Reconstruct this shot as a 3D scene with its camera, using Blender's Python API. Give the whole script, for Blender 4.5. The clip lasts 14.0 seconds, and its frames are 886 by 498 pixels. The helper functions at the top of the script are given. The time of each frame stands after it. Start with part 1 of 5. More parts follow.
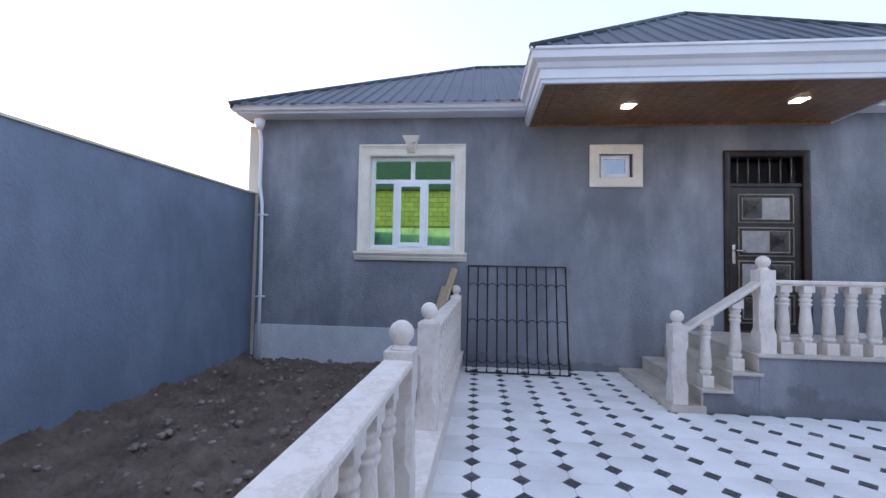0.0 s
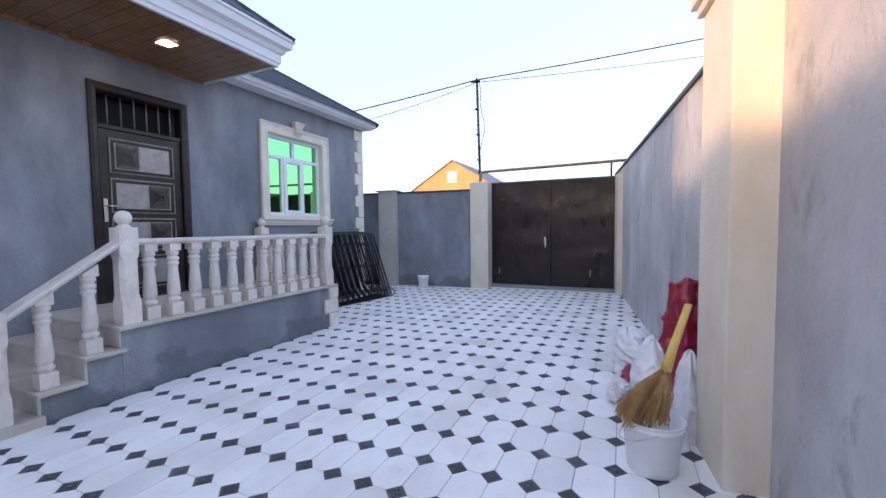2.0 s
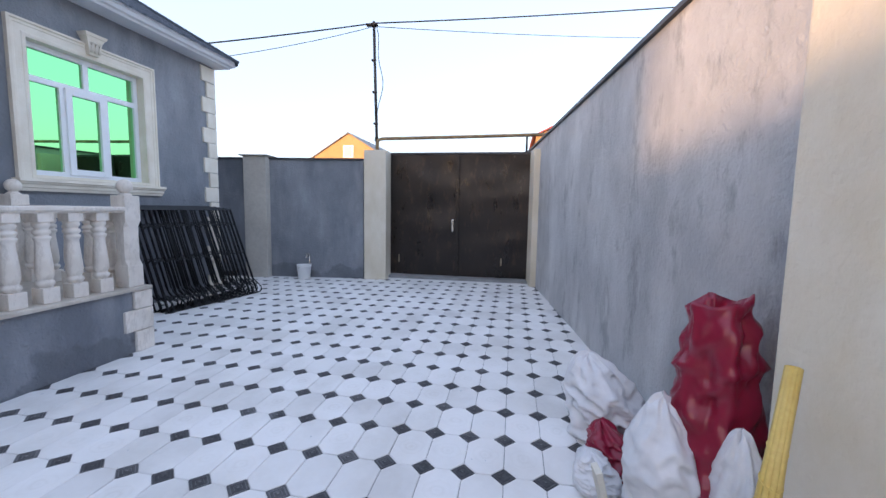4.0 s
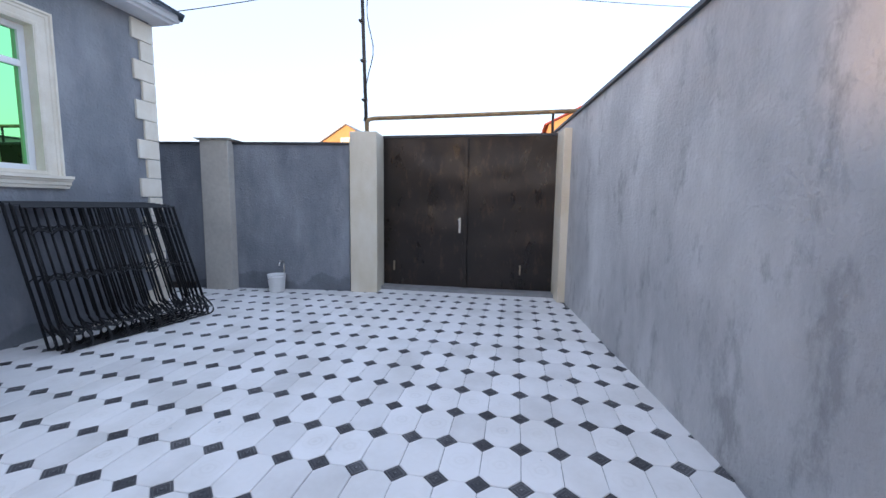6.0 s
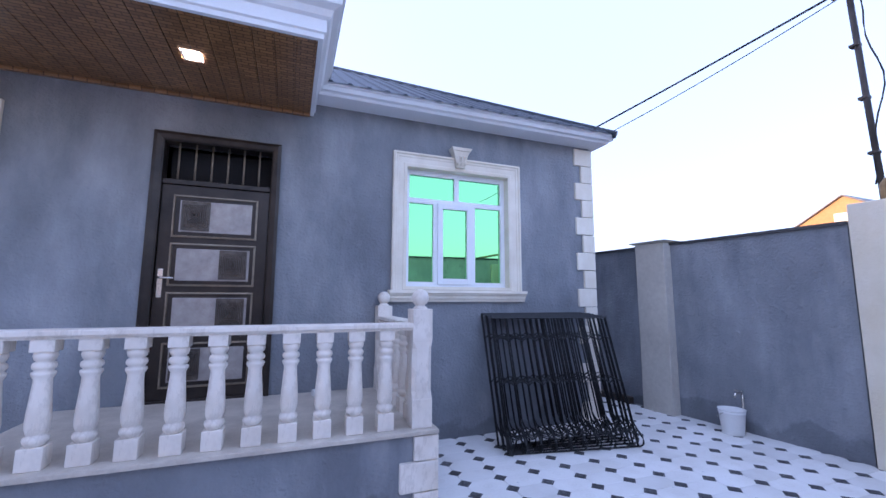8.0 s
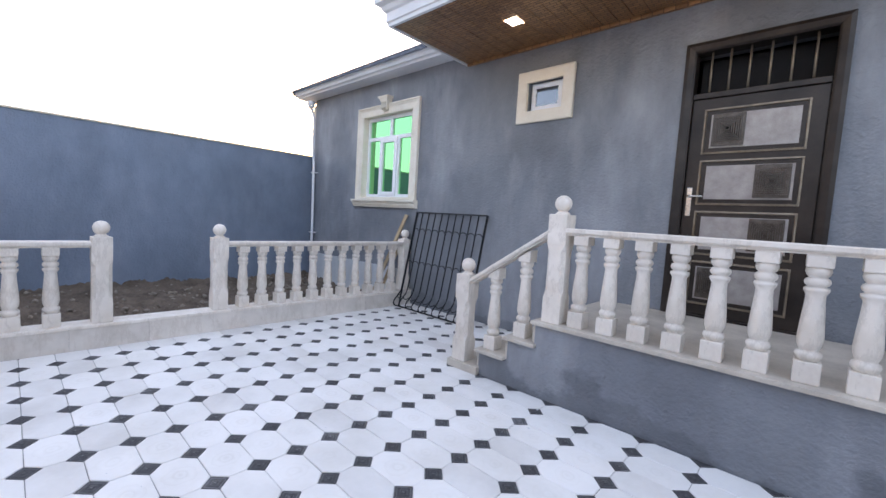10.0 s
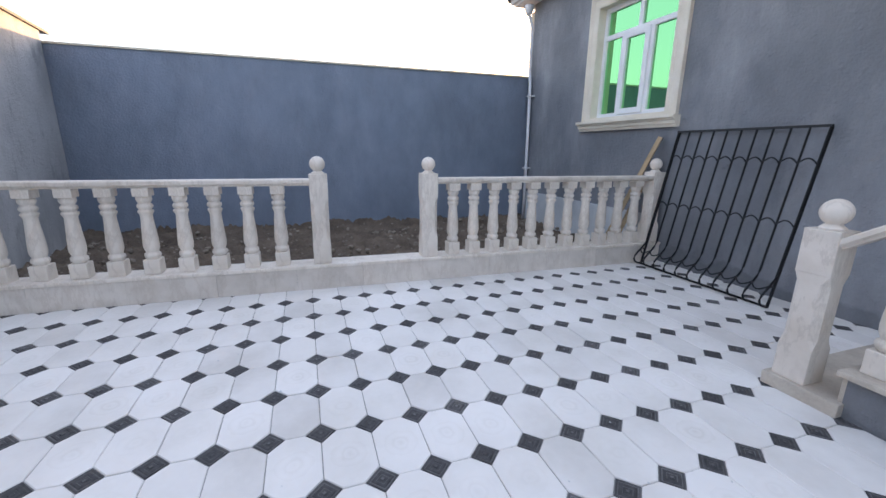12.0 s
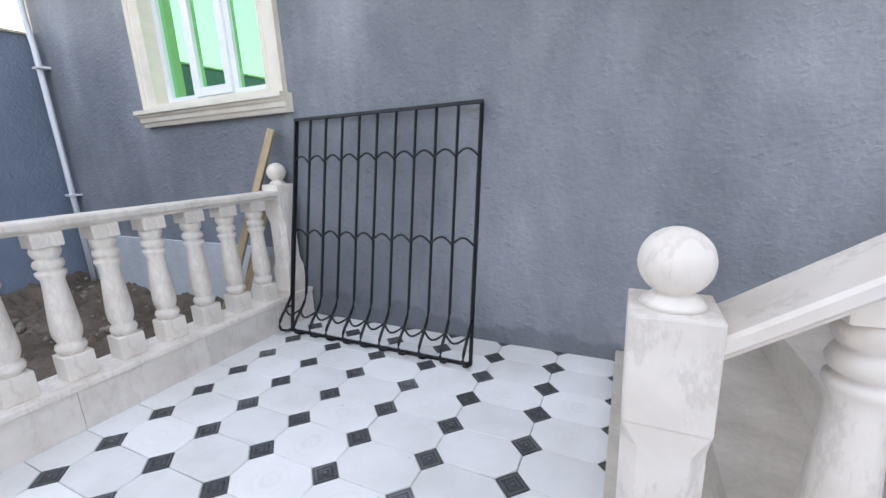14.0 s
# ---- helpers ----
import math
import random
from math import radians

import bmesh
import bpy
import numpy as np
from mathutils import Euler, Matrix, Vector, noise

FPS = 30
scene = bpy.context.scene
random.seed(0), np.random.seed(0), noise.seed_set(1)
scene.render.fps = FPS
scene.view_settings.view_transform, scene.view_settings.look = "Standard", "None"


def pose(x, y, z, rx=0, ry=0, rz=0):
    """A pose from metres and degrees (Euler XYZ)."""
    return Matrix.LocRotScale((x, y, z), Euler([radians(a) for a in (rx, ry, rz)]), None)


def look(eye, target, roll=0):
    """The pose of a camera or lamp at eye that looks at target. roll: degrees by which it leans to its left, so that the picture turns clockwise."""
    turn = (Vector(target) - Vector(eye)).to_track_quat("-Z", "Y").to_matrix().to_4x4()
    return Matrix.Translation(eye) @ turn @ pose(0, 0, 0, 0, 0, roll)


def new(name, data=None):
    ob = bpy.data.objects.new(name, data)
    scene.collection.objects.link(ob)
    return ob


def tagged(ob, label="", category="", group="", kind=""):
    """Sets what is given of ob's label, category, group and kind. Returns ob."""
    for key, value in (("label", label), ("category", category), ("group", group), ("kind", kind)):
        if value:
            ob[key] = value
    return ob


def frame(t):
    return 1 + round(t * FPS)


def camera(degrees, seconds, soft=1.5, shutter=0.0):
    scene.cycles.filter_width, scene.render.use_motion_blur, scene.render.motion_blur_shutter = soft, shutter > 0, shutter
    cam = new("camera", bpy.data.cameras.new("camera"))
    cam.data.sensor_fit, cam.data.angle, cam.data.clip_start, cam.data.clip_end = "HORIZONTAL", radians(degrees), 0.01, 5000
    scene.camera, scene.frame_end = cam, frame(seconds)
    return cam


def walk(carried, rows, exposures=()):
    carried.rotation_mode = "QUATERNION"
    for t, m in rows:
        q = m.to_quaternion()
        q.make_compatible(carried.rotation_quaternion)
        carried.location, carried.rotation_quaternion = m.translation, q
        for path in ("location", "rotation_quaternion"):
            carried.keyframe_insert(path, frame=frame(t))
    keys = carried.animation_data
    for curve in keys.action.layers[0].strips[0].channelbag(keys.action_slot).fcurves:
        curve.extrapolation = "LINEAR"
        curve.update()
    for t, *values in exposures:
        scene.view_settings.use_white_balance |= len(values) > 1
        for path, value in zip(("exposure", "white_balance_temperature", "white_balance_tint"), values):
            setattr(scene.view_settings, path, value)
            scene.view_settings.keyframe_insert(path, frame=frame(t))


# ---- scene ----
cam = camera(95.7, 14.0)
PATH = [
    (0, (0.848, -0.367, 1.433), (0.68, 1.624, 1.508), 1.09),
    (0.5, (1.06, -0.325, 1.447), (1.509, 1.622, 1.525), 1.01),
    (1, (1.194, -0.252, 1.494), (2.218, 1.466, 1.506), 0.73),
    (1.5, (1.456, -0.023, 1.431), (3.01, 1.235, 1.386), -0.34),
    (2, (1.733, 0.061, 1.398), (3.555, 0.88, 1.293), -0.68),
    (2.5, (2.061, 0.139, 1.4), (3.967, 0.733, 1.278), 0.23),
    (3, (2.439, 0.274, 1.382), (4.378, 0.746, 1.244), 0.69),
    (5.5, (4.3, 0.732, 1.356), (6.266, 1.006, 1.116), 1.17),
    (6, (4.651, 0.792, 1.367), (6.607, 1.144, 1.148), 0.81),
    (6.5, (4.975, 0.859, 1.443), (6.886, 1.433, 1.296), 0.49),
    (7, (5.228, 0.948, 1.486), (6.96, 1.95, 1.486), -0.18),
    (7.5, (5.396, 1.096, 1.519), (6.693, 2.61, 1.674), -0.67),
    (8, (5.413, 1.09, 1.514), (6.115, 2.947, 1.758), 0.22),
    (8.5, (5.421, 1.086, 1.496), (5.566, 3.067, 1.73), 1.23),
    (9, (5.378, 1.093, 1.473), (5.073, 3.065, 1.598), 2.05),
    (11.5, (4.489, 1.356, 1.195), (2.581, 1.784, 0.773), 1.30),
    (12, (4.101, 1.579, 1.209), (2.263, 2.203, 0.728), 0.68),
    (12.5, (3.757, 1.935, 1.209), (2.066, 2.894, 0.737), 0.20),
    (13, (3.393, 2.261, 1.205), (1.938, 3.555, 0.747), -0.30),
    (13.5, (3.103, 2.721, 1.203), (1.939, 4.275, 0.725), -1.79),
    (14, (2.821, 3.147, 1.149), (1.992, 4.908, 0.69), -2.56),
]
EXPOSURES = [(0, 3.68, 6500, 22), (0.8, 3.64, 6450, 26), (1.5, 3.62, 6500, 24), (3, 3.6, 6650, 20), (5.5, 3.72, 6750, 18), (6.5, 3.7, 6500, 20), (7.5, 3.66, 5800, 33), (8, 3.8, 5850, 30), (9, 4.2, 7300, 21), (11.5, 3.75, 7400, 20), (13, 4.2, 7600, 17), (14, 4.55, 7900, 18)]
walk(cam, [(t, look(eye, target, roll)) for t, eye, target, roll in PATH], EXPOSURES)

# ---- light ----
SUN_UP, SUN_AZ = radians(4.0), radians(-57.0)   # sun low in the north-west, behind the house
world = bpy.data.worlds.new("world")
scene.world = world
world.use_nodes = True
wn, wl = world.node_tree.nodes, world.node_tree.links
sky = wn.new("ShaderNodeTexSky")
sky.sky_type, sky.sun_disc = "NISHITA", False
sky.sun_elevation, sky.sun_rotation = SUN_UP, SUN_AZ
sky.air_density, sky.dust_density, sky.ozone_density = 1.0, 2.4, 1.8
sky_fill = wn.new("ShaderNodeMix")   # even pale blue added to the evening sky, brightens the ground against it
sky_fill.data_type = "RGBA"
sky_fill.inputs[0].default_value, sky_fill.inputs[7].default_value = 0.78, (0.42, 0.53, 0.73, 1)
wl.new(sky.outputs["Color"], sky_fill.inputs[6])
wl.new(sky_fill.outputs[2], wn["Background"].inputs["Color"])
wn["Background"].inputs["Strength"].default_value = 0.15
sun = new("sun", bpy.data.lights.new("sun", "SUN"))
sun.data.energy, sun.data.angle, sun.data.color = 0.42, radians(2.0), (1.0, 0.64, 0.36)
sun_way = Vector((math.sin(SUN_AZ) * math.cos(SUN_UP), math.cos(SUN_AZ) * math.cos(SUN_UP), math.sin(SUN_UP)))
sun.matrix_world = look(sun_way * 60, (0, 0, 0))

# ---- materials ----


def ramp(nt, fac, stops):
    r = nt.nodes.new("ShaderNodeValToRGB")
    while len(r.color_ramp.elements) < len(stops):
        r.color_ramp.elements.new(0.5)
    for e, (p, c) in zip(r.color_ramp.elements, stops):
        e.position, e.color = p, (*c, 1)
    nt.links.new(fac, r.inputs["Fac"])
    return r.outputs["Color"]


def noise_tex(nt, scale, detail=4, stretch=(1, 1, 1), rough=0.55):
    tc = nt.nodes.new("ShaderNodeTexCoord")
    mp = nt.nodes.new("ShaderNodeMapping")
    mp.inputs["Scale"].default_value = stretch
    n = nt.nodes.new("ShaderNodeTexNoise")
    n.inputs["Scale"].default_value, n.inputs["Detail"].default_value, n.inputs["Roughness"].default_value = scale, detail, rough
    nt.links.new(tc.outputs["Object"], mp.inputs["Vector"])
    nt.links.new(mp.outputs["Vector"], n.inputs["Vector"])
    return n.outputs["Fac"]


def mixc(nt, fac, a, b, mode="MIX"):
    m = nt.nodes.new("ShaderNodeMix")
    m.data_type, m.blend_type = "RGBA", mode
    for sock, v in ((m.inputs[0], fac), (m.inputs[6], a), (m.inputs[7], b)):
        if isinstance(v, (int, float)):
            sock.default_value = v
        elif isinstance(v, tuple):
            sock.default_value = (*v, 1)
        else:
            nt.links.new(v, sock)
    return m.outputs[2]


def base_mat(name, rough=0.8, metal=0.0):
    m = bpy.data.materials.new(name)
    m.use_nodes = True
    b = m.node_tree.nodes["Principled BSDF"]
    b.inputs["Roughness"].default_value, b.inputs["Metallic"].default_value = rough, metal
    return m, m.node_tree, b


def bump(nt, b, fac, strength, dist=0.01):
    n = nt.nodes.new("ShaderNodeBump")
    n.inputs["Strength"].default_value, n.inputs["Distance"].default_value = strength, dist
    nt.links.new(fac, n.inputs["Height"])
    nt.links.new(n.outputs["Normal"], b.inputs["Normal"])


def mat(name, dark, light, rough=0.8, metal=0.0, big=1.5, fine=40, bumps=0.2, dist=0.004, stretch=(1, 1, 1), per_object=0.0):
    """Two-scale surface: big stains between dark and light, fine grain as relief and roughness."""
    m, nt, b = base_mat(name, rough, metal)
    col = ramp(nt, noise_tex(nt, big, 5, stretch), ((0.3, dark), (0.7, light)))
    grain = noise_tex(nt, fine, 5)
    col = mixc(nt, 0.25, col, ramp(nt, grain, ((0.3, (0.35, 0.35, 0.35)), (0.7, (0.65, 0.65, 0.65)))), "OVERLAY")
    if per_object:
        oi = nt.nodes.new("ShaderNodeObjectInfo")
        lo, hi = 1 - per_object, 1 + per_object
        col = mixc(nt, 1.0, col, ramp(nt, oi.outputs["Random"], ((0, (lo, lo, lo)), (1, (hi, hi, hi)))), "MULTIPLY")
    nt.links.new(col, b.inputs["Base Color"])
    if bumps:
        bump(nt, b, grain, bumps, dist)
    return m


def plaster(name, dark, light, pale, bumps=0.5, damp=False, lump=0.28, blotch=False):
    """Painted cement plaster: cloudy tone, pale vertical runs, trowel relief."""
    m, nt, b = base_mat(name, 0.56)
    col = ramp(nt, noise_tex(nt, 0.9, 6), ((0.3, dark), (0.72, light)))
    runs = noise_tex(nt, 1.1, 6, (1.3, 1.3, 0.45), 0.6)
    col = mixc(nt, ramp(nt, runs, ((0.48, (0, 0, 0)), (0.75, (0.6, 0.6, 0.6)))), col, pale)
    if damp:   # ragged rising-damp tide marks at the foot
        ge = nt.nodes.new("ShaderNodeNewGeometry")
        sp = nt.nodes.new("ShaderNodeSeparateXYZ")
        nt.links.new(ge.outputs["Position"], sp.inputs[0])
        ad = nt.nodes.new("ShaderNodeMath")
        ad.operation = "MULTIPLY_ADD"
        nt.links.new(noise_tex(nt, 1.7, 6), ad.inputs[0])
        ad.inputs[1].default_value = -1.1
        nt.links.new(sp.outputs["Z"], ad.inputs[2])
        md = nt.nodes.new("ShaderNodeMath")
        md.operation = "ADD"
        md.inputs[1].default_value = 0.42
        nt.links.new(ad.outputs[0], md.inputs[0])
        tide = ramp(nt, md.outputs[0], ((0.0, (0.45, 0.45, 0.45)), (0.06, (0, 0, 0))))
        col = mixc(nt, tide, col, tuple(0.55 * q for q in dark))
    if blotch:   # dark weather stains that run downwards from pits in the render
        pits = noise_tex(nt, 2.6, 7, (1.5, 1.5, 0.7), 0.7)
        col = mixc(nt, ramp(nt, pits, ((0.54, (0, 0, 0)), (0.66, (0.7, 0.7, 0.7)))), col, tuple(0.62 * q for q in dark))
    blot = noise_tex(nt, 3.2, 8, (1, 1, 0.6), 0.65)
    col = mixc(nt, 0.55, col, ramp(nt, blot, ((0.3, (0.38, 0.38, 0.38)), (0.7, (0.62, 0.62, 0.62)))), "OVERLAY")
    nt.links.new(col, b.inputs["Base Color"])
    g1, g2 = noise_tex(nt, 38, 7), noise_tex(nt, 7, 4)
    lumps = ramp(nt, noise_tex(nt, 17, 3), ((0.58, (0, 0, 0)), (0.74, (lump, lump, lump))))
    add, add2 = nt.nodes.new("ShaderNodeMath"), nt.nodes.new("ShaderNodeMath")
    nt.links.new(g1, add.inputs[0])
    nt.links.new(g2, add.inputs[1])
    nt.links.new(add.outputs[0], add2.inputs[0])
    nt.links.new(lumps, add2.inputs[1])
    bump(nt, b, add2.outputs[0], bumps, 0.03)
    return m


M_WALL = plaster("grey_blue_plaster", (0.15, 0.165, 0.19), (0.245, 0.262, 0.29), (0.44, 0.46, 0.49), 0.4, damp=True, lump=0.6)
M_YARD = plaster("grey_render", (0.35, 0.353, 0.36), (0.51, 0.513, 0.515), (0.68, 0.68, 0.67), 0.36, lump=0.4, blotch=True)
M_YARDBLUE = plaster("blue_grey_paint", (0.155, 0.198, 0.265), (0.208, 0.258, 0.338), (0.265, 0.315, 0.40), 0.4)
M_PLINTH = plaster("white_plinth_paint", (0.5, 0.53, 0.55), (0.6, 0.63, 0.65), (0.68, 0.7, 0.71), 0.35)
M_CREAM = plaster("cream_plaster", (0.66, 0.59, 0.46), (0.74, 0.67, 0.54), (0.78, 0.72, 0.6), 0.25)


def stone(name, dark, light, stain, amount):
    """Honed limestone: soft veins, brownish handling stains, faint saw relief."""
    m, nt, b = base_mat(name, 0.5)
    col = ramp(nt, noise_tex(nt, 5, 6), ((0.3, dark), (0.65, light)))
    vein = noise_tex(nt, 3.5, 8, (1, 1, 0.35), 0.7)
    col = mixc(nt, ramp(nt, vein, ((0.47, (0, 0, 0)), (0.5, (amount, amount, amount)), (0.53, (0, 0, 0)))), col, stain)
    col = mixc(nt, ramp(nt, noise_tex(nt, 9, 7, (1, 1, 0.5)), ((0.55, (0, 0, 0)), (0.8, (amount * 1.3, amount * 1.3, amount * 1.3)))), col, stain)
    oi = nt.nodes.new("ShaderNodeObjectInfo")
    col = mixc(nt, 1.0, col, ramp(nt, oi.outputs["Random"], ((0, (0.90, 0.89, 0.88)), (1, (1.04, 1.03, 1.02)))), "MULTIPLY")
    nt.links.new(col, b.inputs["Base Color"])
    bump(nt, b, noise_tex(nt, 55, 5), 0.15, 0.004)
    return m


M_STONE = stone("pale_limestone", (0.72, 0.655, 0.575), (0.86, 0.805, 0.735), (0.44, 0.385, 0.325), 0.31)
M_KERB = stone("veined_kerb_marble", (0.62, 0.575, 0.52), (0.77, 0.725, 0.67), (0.48, 0.41, 0.34), 0.28)
M_TREAD = mat("beige_tread_stone", (0.44, 0.39, 0.33), (0.63, 0.57, 0.49), 0.5, big=4, fine=50, bumps=0.1)
M_TRIM = mat("cream_cast_trim", (0.74, 0.675, 0.56), (0.84, 0.785, 0.68), 0.7, big=5, fine=80, bumps=0.1)
M_GUTTER = mat("white_gutter_metal", (0.74, 0.76, 0.79), (0.83, 0.85, 0.88), 0.4, big=2, fine=90, bumps=0.03)
M_ROOF = mat("dark_blue_grey_sheet", (0.028, 0.038, 0.052), (0.05, 0.064, 0.082), 0.5, 0.1, big=1.2, fine=30, bumps=0.05)
M_PVC = mat("white_pvc", (0.80, 0.82, 0.85), (0.86, 0.88, 0.90), 0.35, big=3, fine=100, bumps=0.02)
M_IRON = mat("black_painted_iron", (0.006, 0.0065, 0.008), (0.014, 0.015, 0.017), 0.5, 0.1, big=8, fine=120, bumps=0.1)


def scuffed_gate():
    """Brown enamelled sheet: dull scuffs, rusty flecks, uneven gloss."""
    m, nt, b = base_mat("dark_brown_sheet_steel", 0.33, 0.2)
    col = ramp(nt, noise_tex(nt, 1.8, 6), ((0.3, (0.009, 0.006, 0.005)), (0.7, (0.021, 0.0135, 0.0105))))
    col = mixc(nt, ramp(nt, noise_tex(nt, 9, 8, (1, 1, 0.4), 0.7), ((0.54, (0, 0, 0)), (0.68, (0.7, 0.7, 0.7)))), col, (0.062, 0.034, 0.022))
    col = mixc(nt, ramp(nt, noise_tex(nt, 34, 4, (1, 1, 0.6), 0.6), ((0.69, (0, 0, 0)), (0.73, (0.7, 0.7, 0.7)))), col, (0.10, 0.075, 0.06))
    nt.links.new(col, b.inputs["Base Color"])
    nt.links.new(ramp(nt, noise_tex(nt, 4, 7, (1, 1, 0.5), 0.65), ((0.3, (0.20, 0.20, 0.20)), (0.7, (0.42, 0.52, 0.52)))), b.inputs["Roughness"])
    bump(nt, b, noise_tex(nt, 12, 5), 0.25, 0.006)
    return m


M_GATE = scuffed_gate()
M_DOOR = mat("dark_brown_door_steel", (0.018, 0.013, 0.011), (0.046, 0.034, 0.028), 0.38, 0.3, big=5, fine=90, bumps=0.08)
M_DOORIN = mat("silver_brown_inlay", (0.30, 0.27, 0.255), (0.42, 0.385, 0.365), 0.45, 0.4, big=12, fine=150, bumps=0.15)
M_PATINA = mat("patina_edge", (0.19, 0.15, 0.11), (0.30, 0.25, 0.19), 0.4, 0.6, big=15, fine=150, bumps=0.1)
M_BOSS = mat("dull_bronze_boss", (0.07, 0.058, 0.05), (0.15, 0.127, 0.11), 0.4, 0.5, big=18, fine=120, bumps=0.1)
M_CHROME = mat("brushed_steel", (0.6, 0.57, 0.52), (0.72, 0.69, 0.64), 0.25, 1.0, big=10, fine=200, bumps=0.03)
# near-black base colour carries the darkness of the unlit rooms
M_DARK = mat("unlit_room_black", (0.012, 0.012, 0.014), (0.02, 0.02, 0.022), 0.9, bumps=0)
M_WOODRAW = mat("raw_timber", (0.42, 0.31, 0.19), (0.60, 0.46, 0.30), 0.75, big=4, fine=50, stretch=(8, 8, 1), bumps=0.2)
M_BUCKET = mat("white_plastic", (0.80, 0.81, 0.80), (0.87, 0.87, 0.86), 0.4, big=6, fine=70, bumps=0.05)
M_STRAW = mat("straw", (0.32, 0.18, 0.06), (0.54, 0.34, 0.13), 0.7, big=20, fine=120, bumps=0.1, per_object=0.15)
M_CANE = mat("yellow_cane", (0.62, 0.42, 0.10), (0.74, 0.54, 0.17), 0.5, big=10, fine=80, bumps=0.08)
M_REDBAG = mat("dark_red_plastic", (0.22, 0.006, 0.026), (0.32, 0.012, 0.045), 0.28, big=3, fine=20, bumps=0.12, dist=0.01)
M_WHITEBAG = mat("white_plastic_sack", (0.66, 0.66, 0.67), (0.78, 0.78, 0.79), 0.32, big=4, fine=16, bumps=0.15, dist=0.01)
M_RUST = mat("rusty_gas_pipe", (0.20, 0.12, 0.06), (0.36, 0.25, 0.13), 0.6, 0.2, big=9, fine=80, bumps=0.2)
M_POLE = mat("dark_pole_steel", (0.035, 0.032, 0.03), (0.07, 0.06, 0.055), 0.6, 0.3, big=9, fine=80, bumps=0.15)
M_CABLE = mat("black_cable", (0.015, 0.015, 0.016), (0.03, 0.03, 0.03), 0.6, big=9, bumps=0)
M_CAPD = mat("dark_wall_coping", (0.035, 0.036, 0.04), (0.06, 0.06, 0.065), 0.5, big=3, bumps=0.1)
M_OCHRE = mat("ochre_stone_gable", (0.56, 0.30, 0.12), (0.66, 0.38, 0.17), 0.85, big=0.8, fine=8, bumps=0.2)
M_REDROOF = mat("red_roof_sheet", (0.32, 0.05, 0.035), (0.42, 0.08, 0.05), 0.5, big=1, fine=10, bumps=0.1)
M_GREYROOF = mat("grey_roof_sheet", (0.18, 0.17, 0.16), (0.27, 0.26, 0.25), 0.6, big=1, fine=10, bumps=0.1)
M_EARTH = mat("brown_earth", (0.08, 0.06, 0.045), (0.18, 0.138, 0.105), 0.95, big=3, fine=22, bumps=0.9, dist=0.03)
M_GROUND = mat("dusty_ground", (0.12, 0.10, 0.08), (0.20, 0.17, 0.14), 0.95, big=0.3, fine=5, bumps=0.3)
M_JOINT = mat("grey_sand_joint", (0.20, 0.20, 0.20), (0.30, 0.30, 0.30), 0.95, big=4, fine=90, bumps=0.2)


def block_mat():
    """Sawn yellow limestone blocks, about 0.4 by 0.2 m, with dark beds, on walls far behind the yard."""
    m, nt, b = base_mat("yellow_limestone_blocks", 0.9)
    tc, sp, co, ad = nt.nodes.new("ShaderNodeTexCoord"), nt.nodes.new("ShaderNodeSeparateXYZ"), nt.nodes.new("ShaderNodeCombineXYZ"), nt.nodes.new("ShaderNodeMath")
    nt.links.new(tc.outputs["Object"], sp.inputs[0])
    nt.links.new(sp.outputs["X"], ad.inputs[0])
    nt.links.new(sp.outputs["Y"], ad.inputs[1])
    nt.links.new(ad.outputs[0], co.inputs[0])
    nt.links.new(sp.outputs["Z"], co.inputs[1])
    br = nt.nodes.new("ShaderNodeTexBrick")
    br.inputs["Scale"].default_value, br.inputs["Brick Width"].default_value, br.inputs["Row Height"].default_value, br.inputs["Mortar Size"].default_value = 1.0, 0.4, 0.2, 0.012
    br.inputs["Color1"].default_value, br.inputs["Color2"].default_value, br.inputs["Mortar"].default_value = (0.46, 0.36, 0.19, 1), (0.34, 0.26, 0.13, 1), (0.15, 0.12, 0.08, 1)
    nt.links.new(co.outputs[0], br.inputs["Vector"])
    col = mixc(nt, 0.5, br.outputs["Color"], ramp(nt, noise_tex(nt, 4, 5), ((0.3, (0.35, 0.35, 0.35)), (0.7, (0.6, 0.6, 0.6)))), "OVERLAY")
    nt.links.new(col, b.inputs["Base Color"])
    return m


M_BRICK = block_mat()


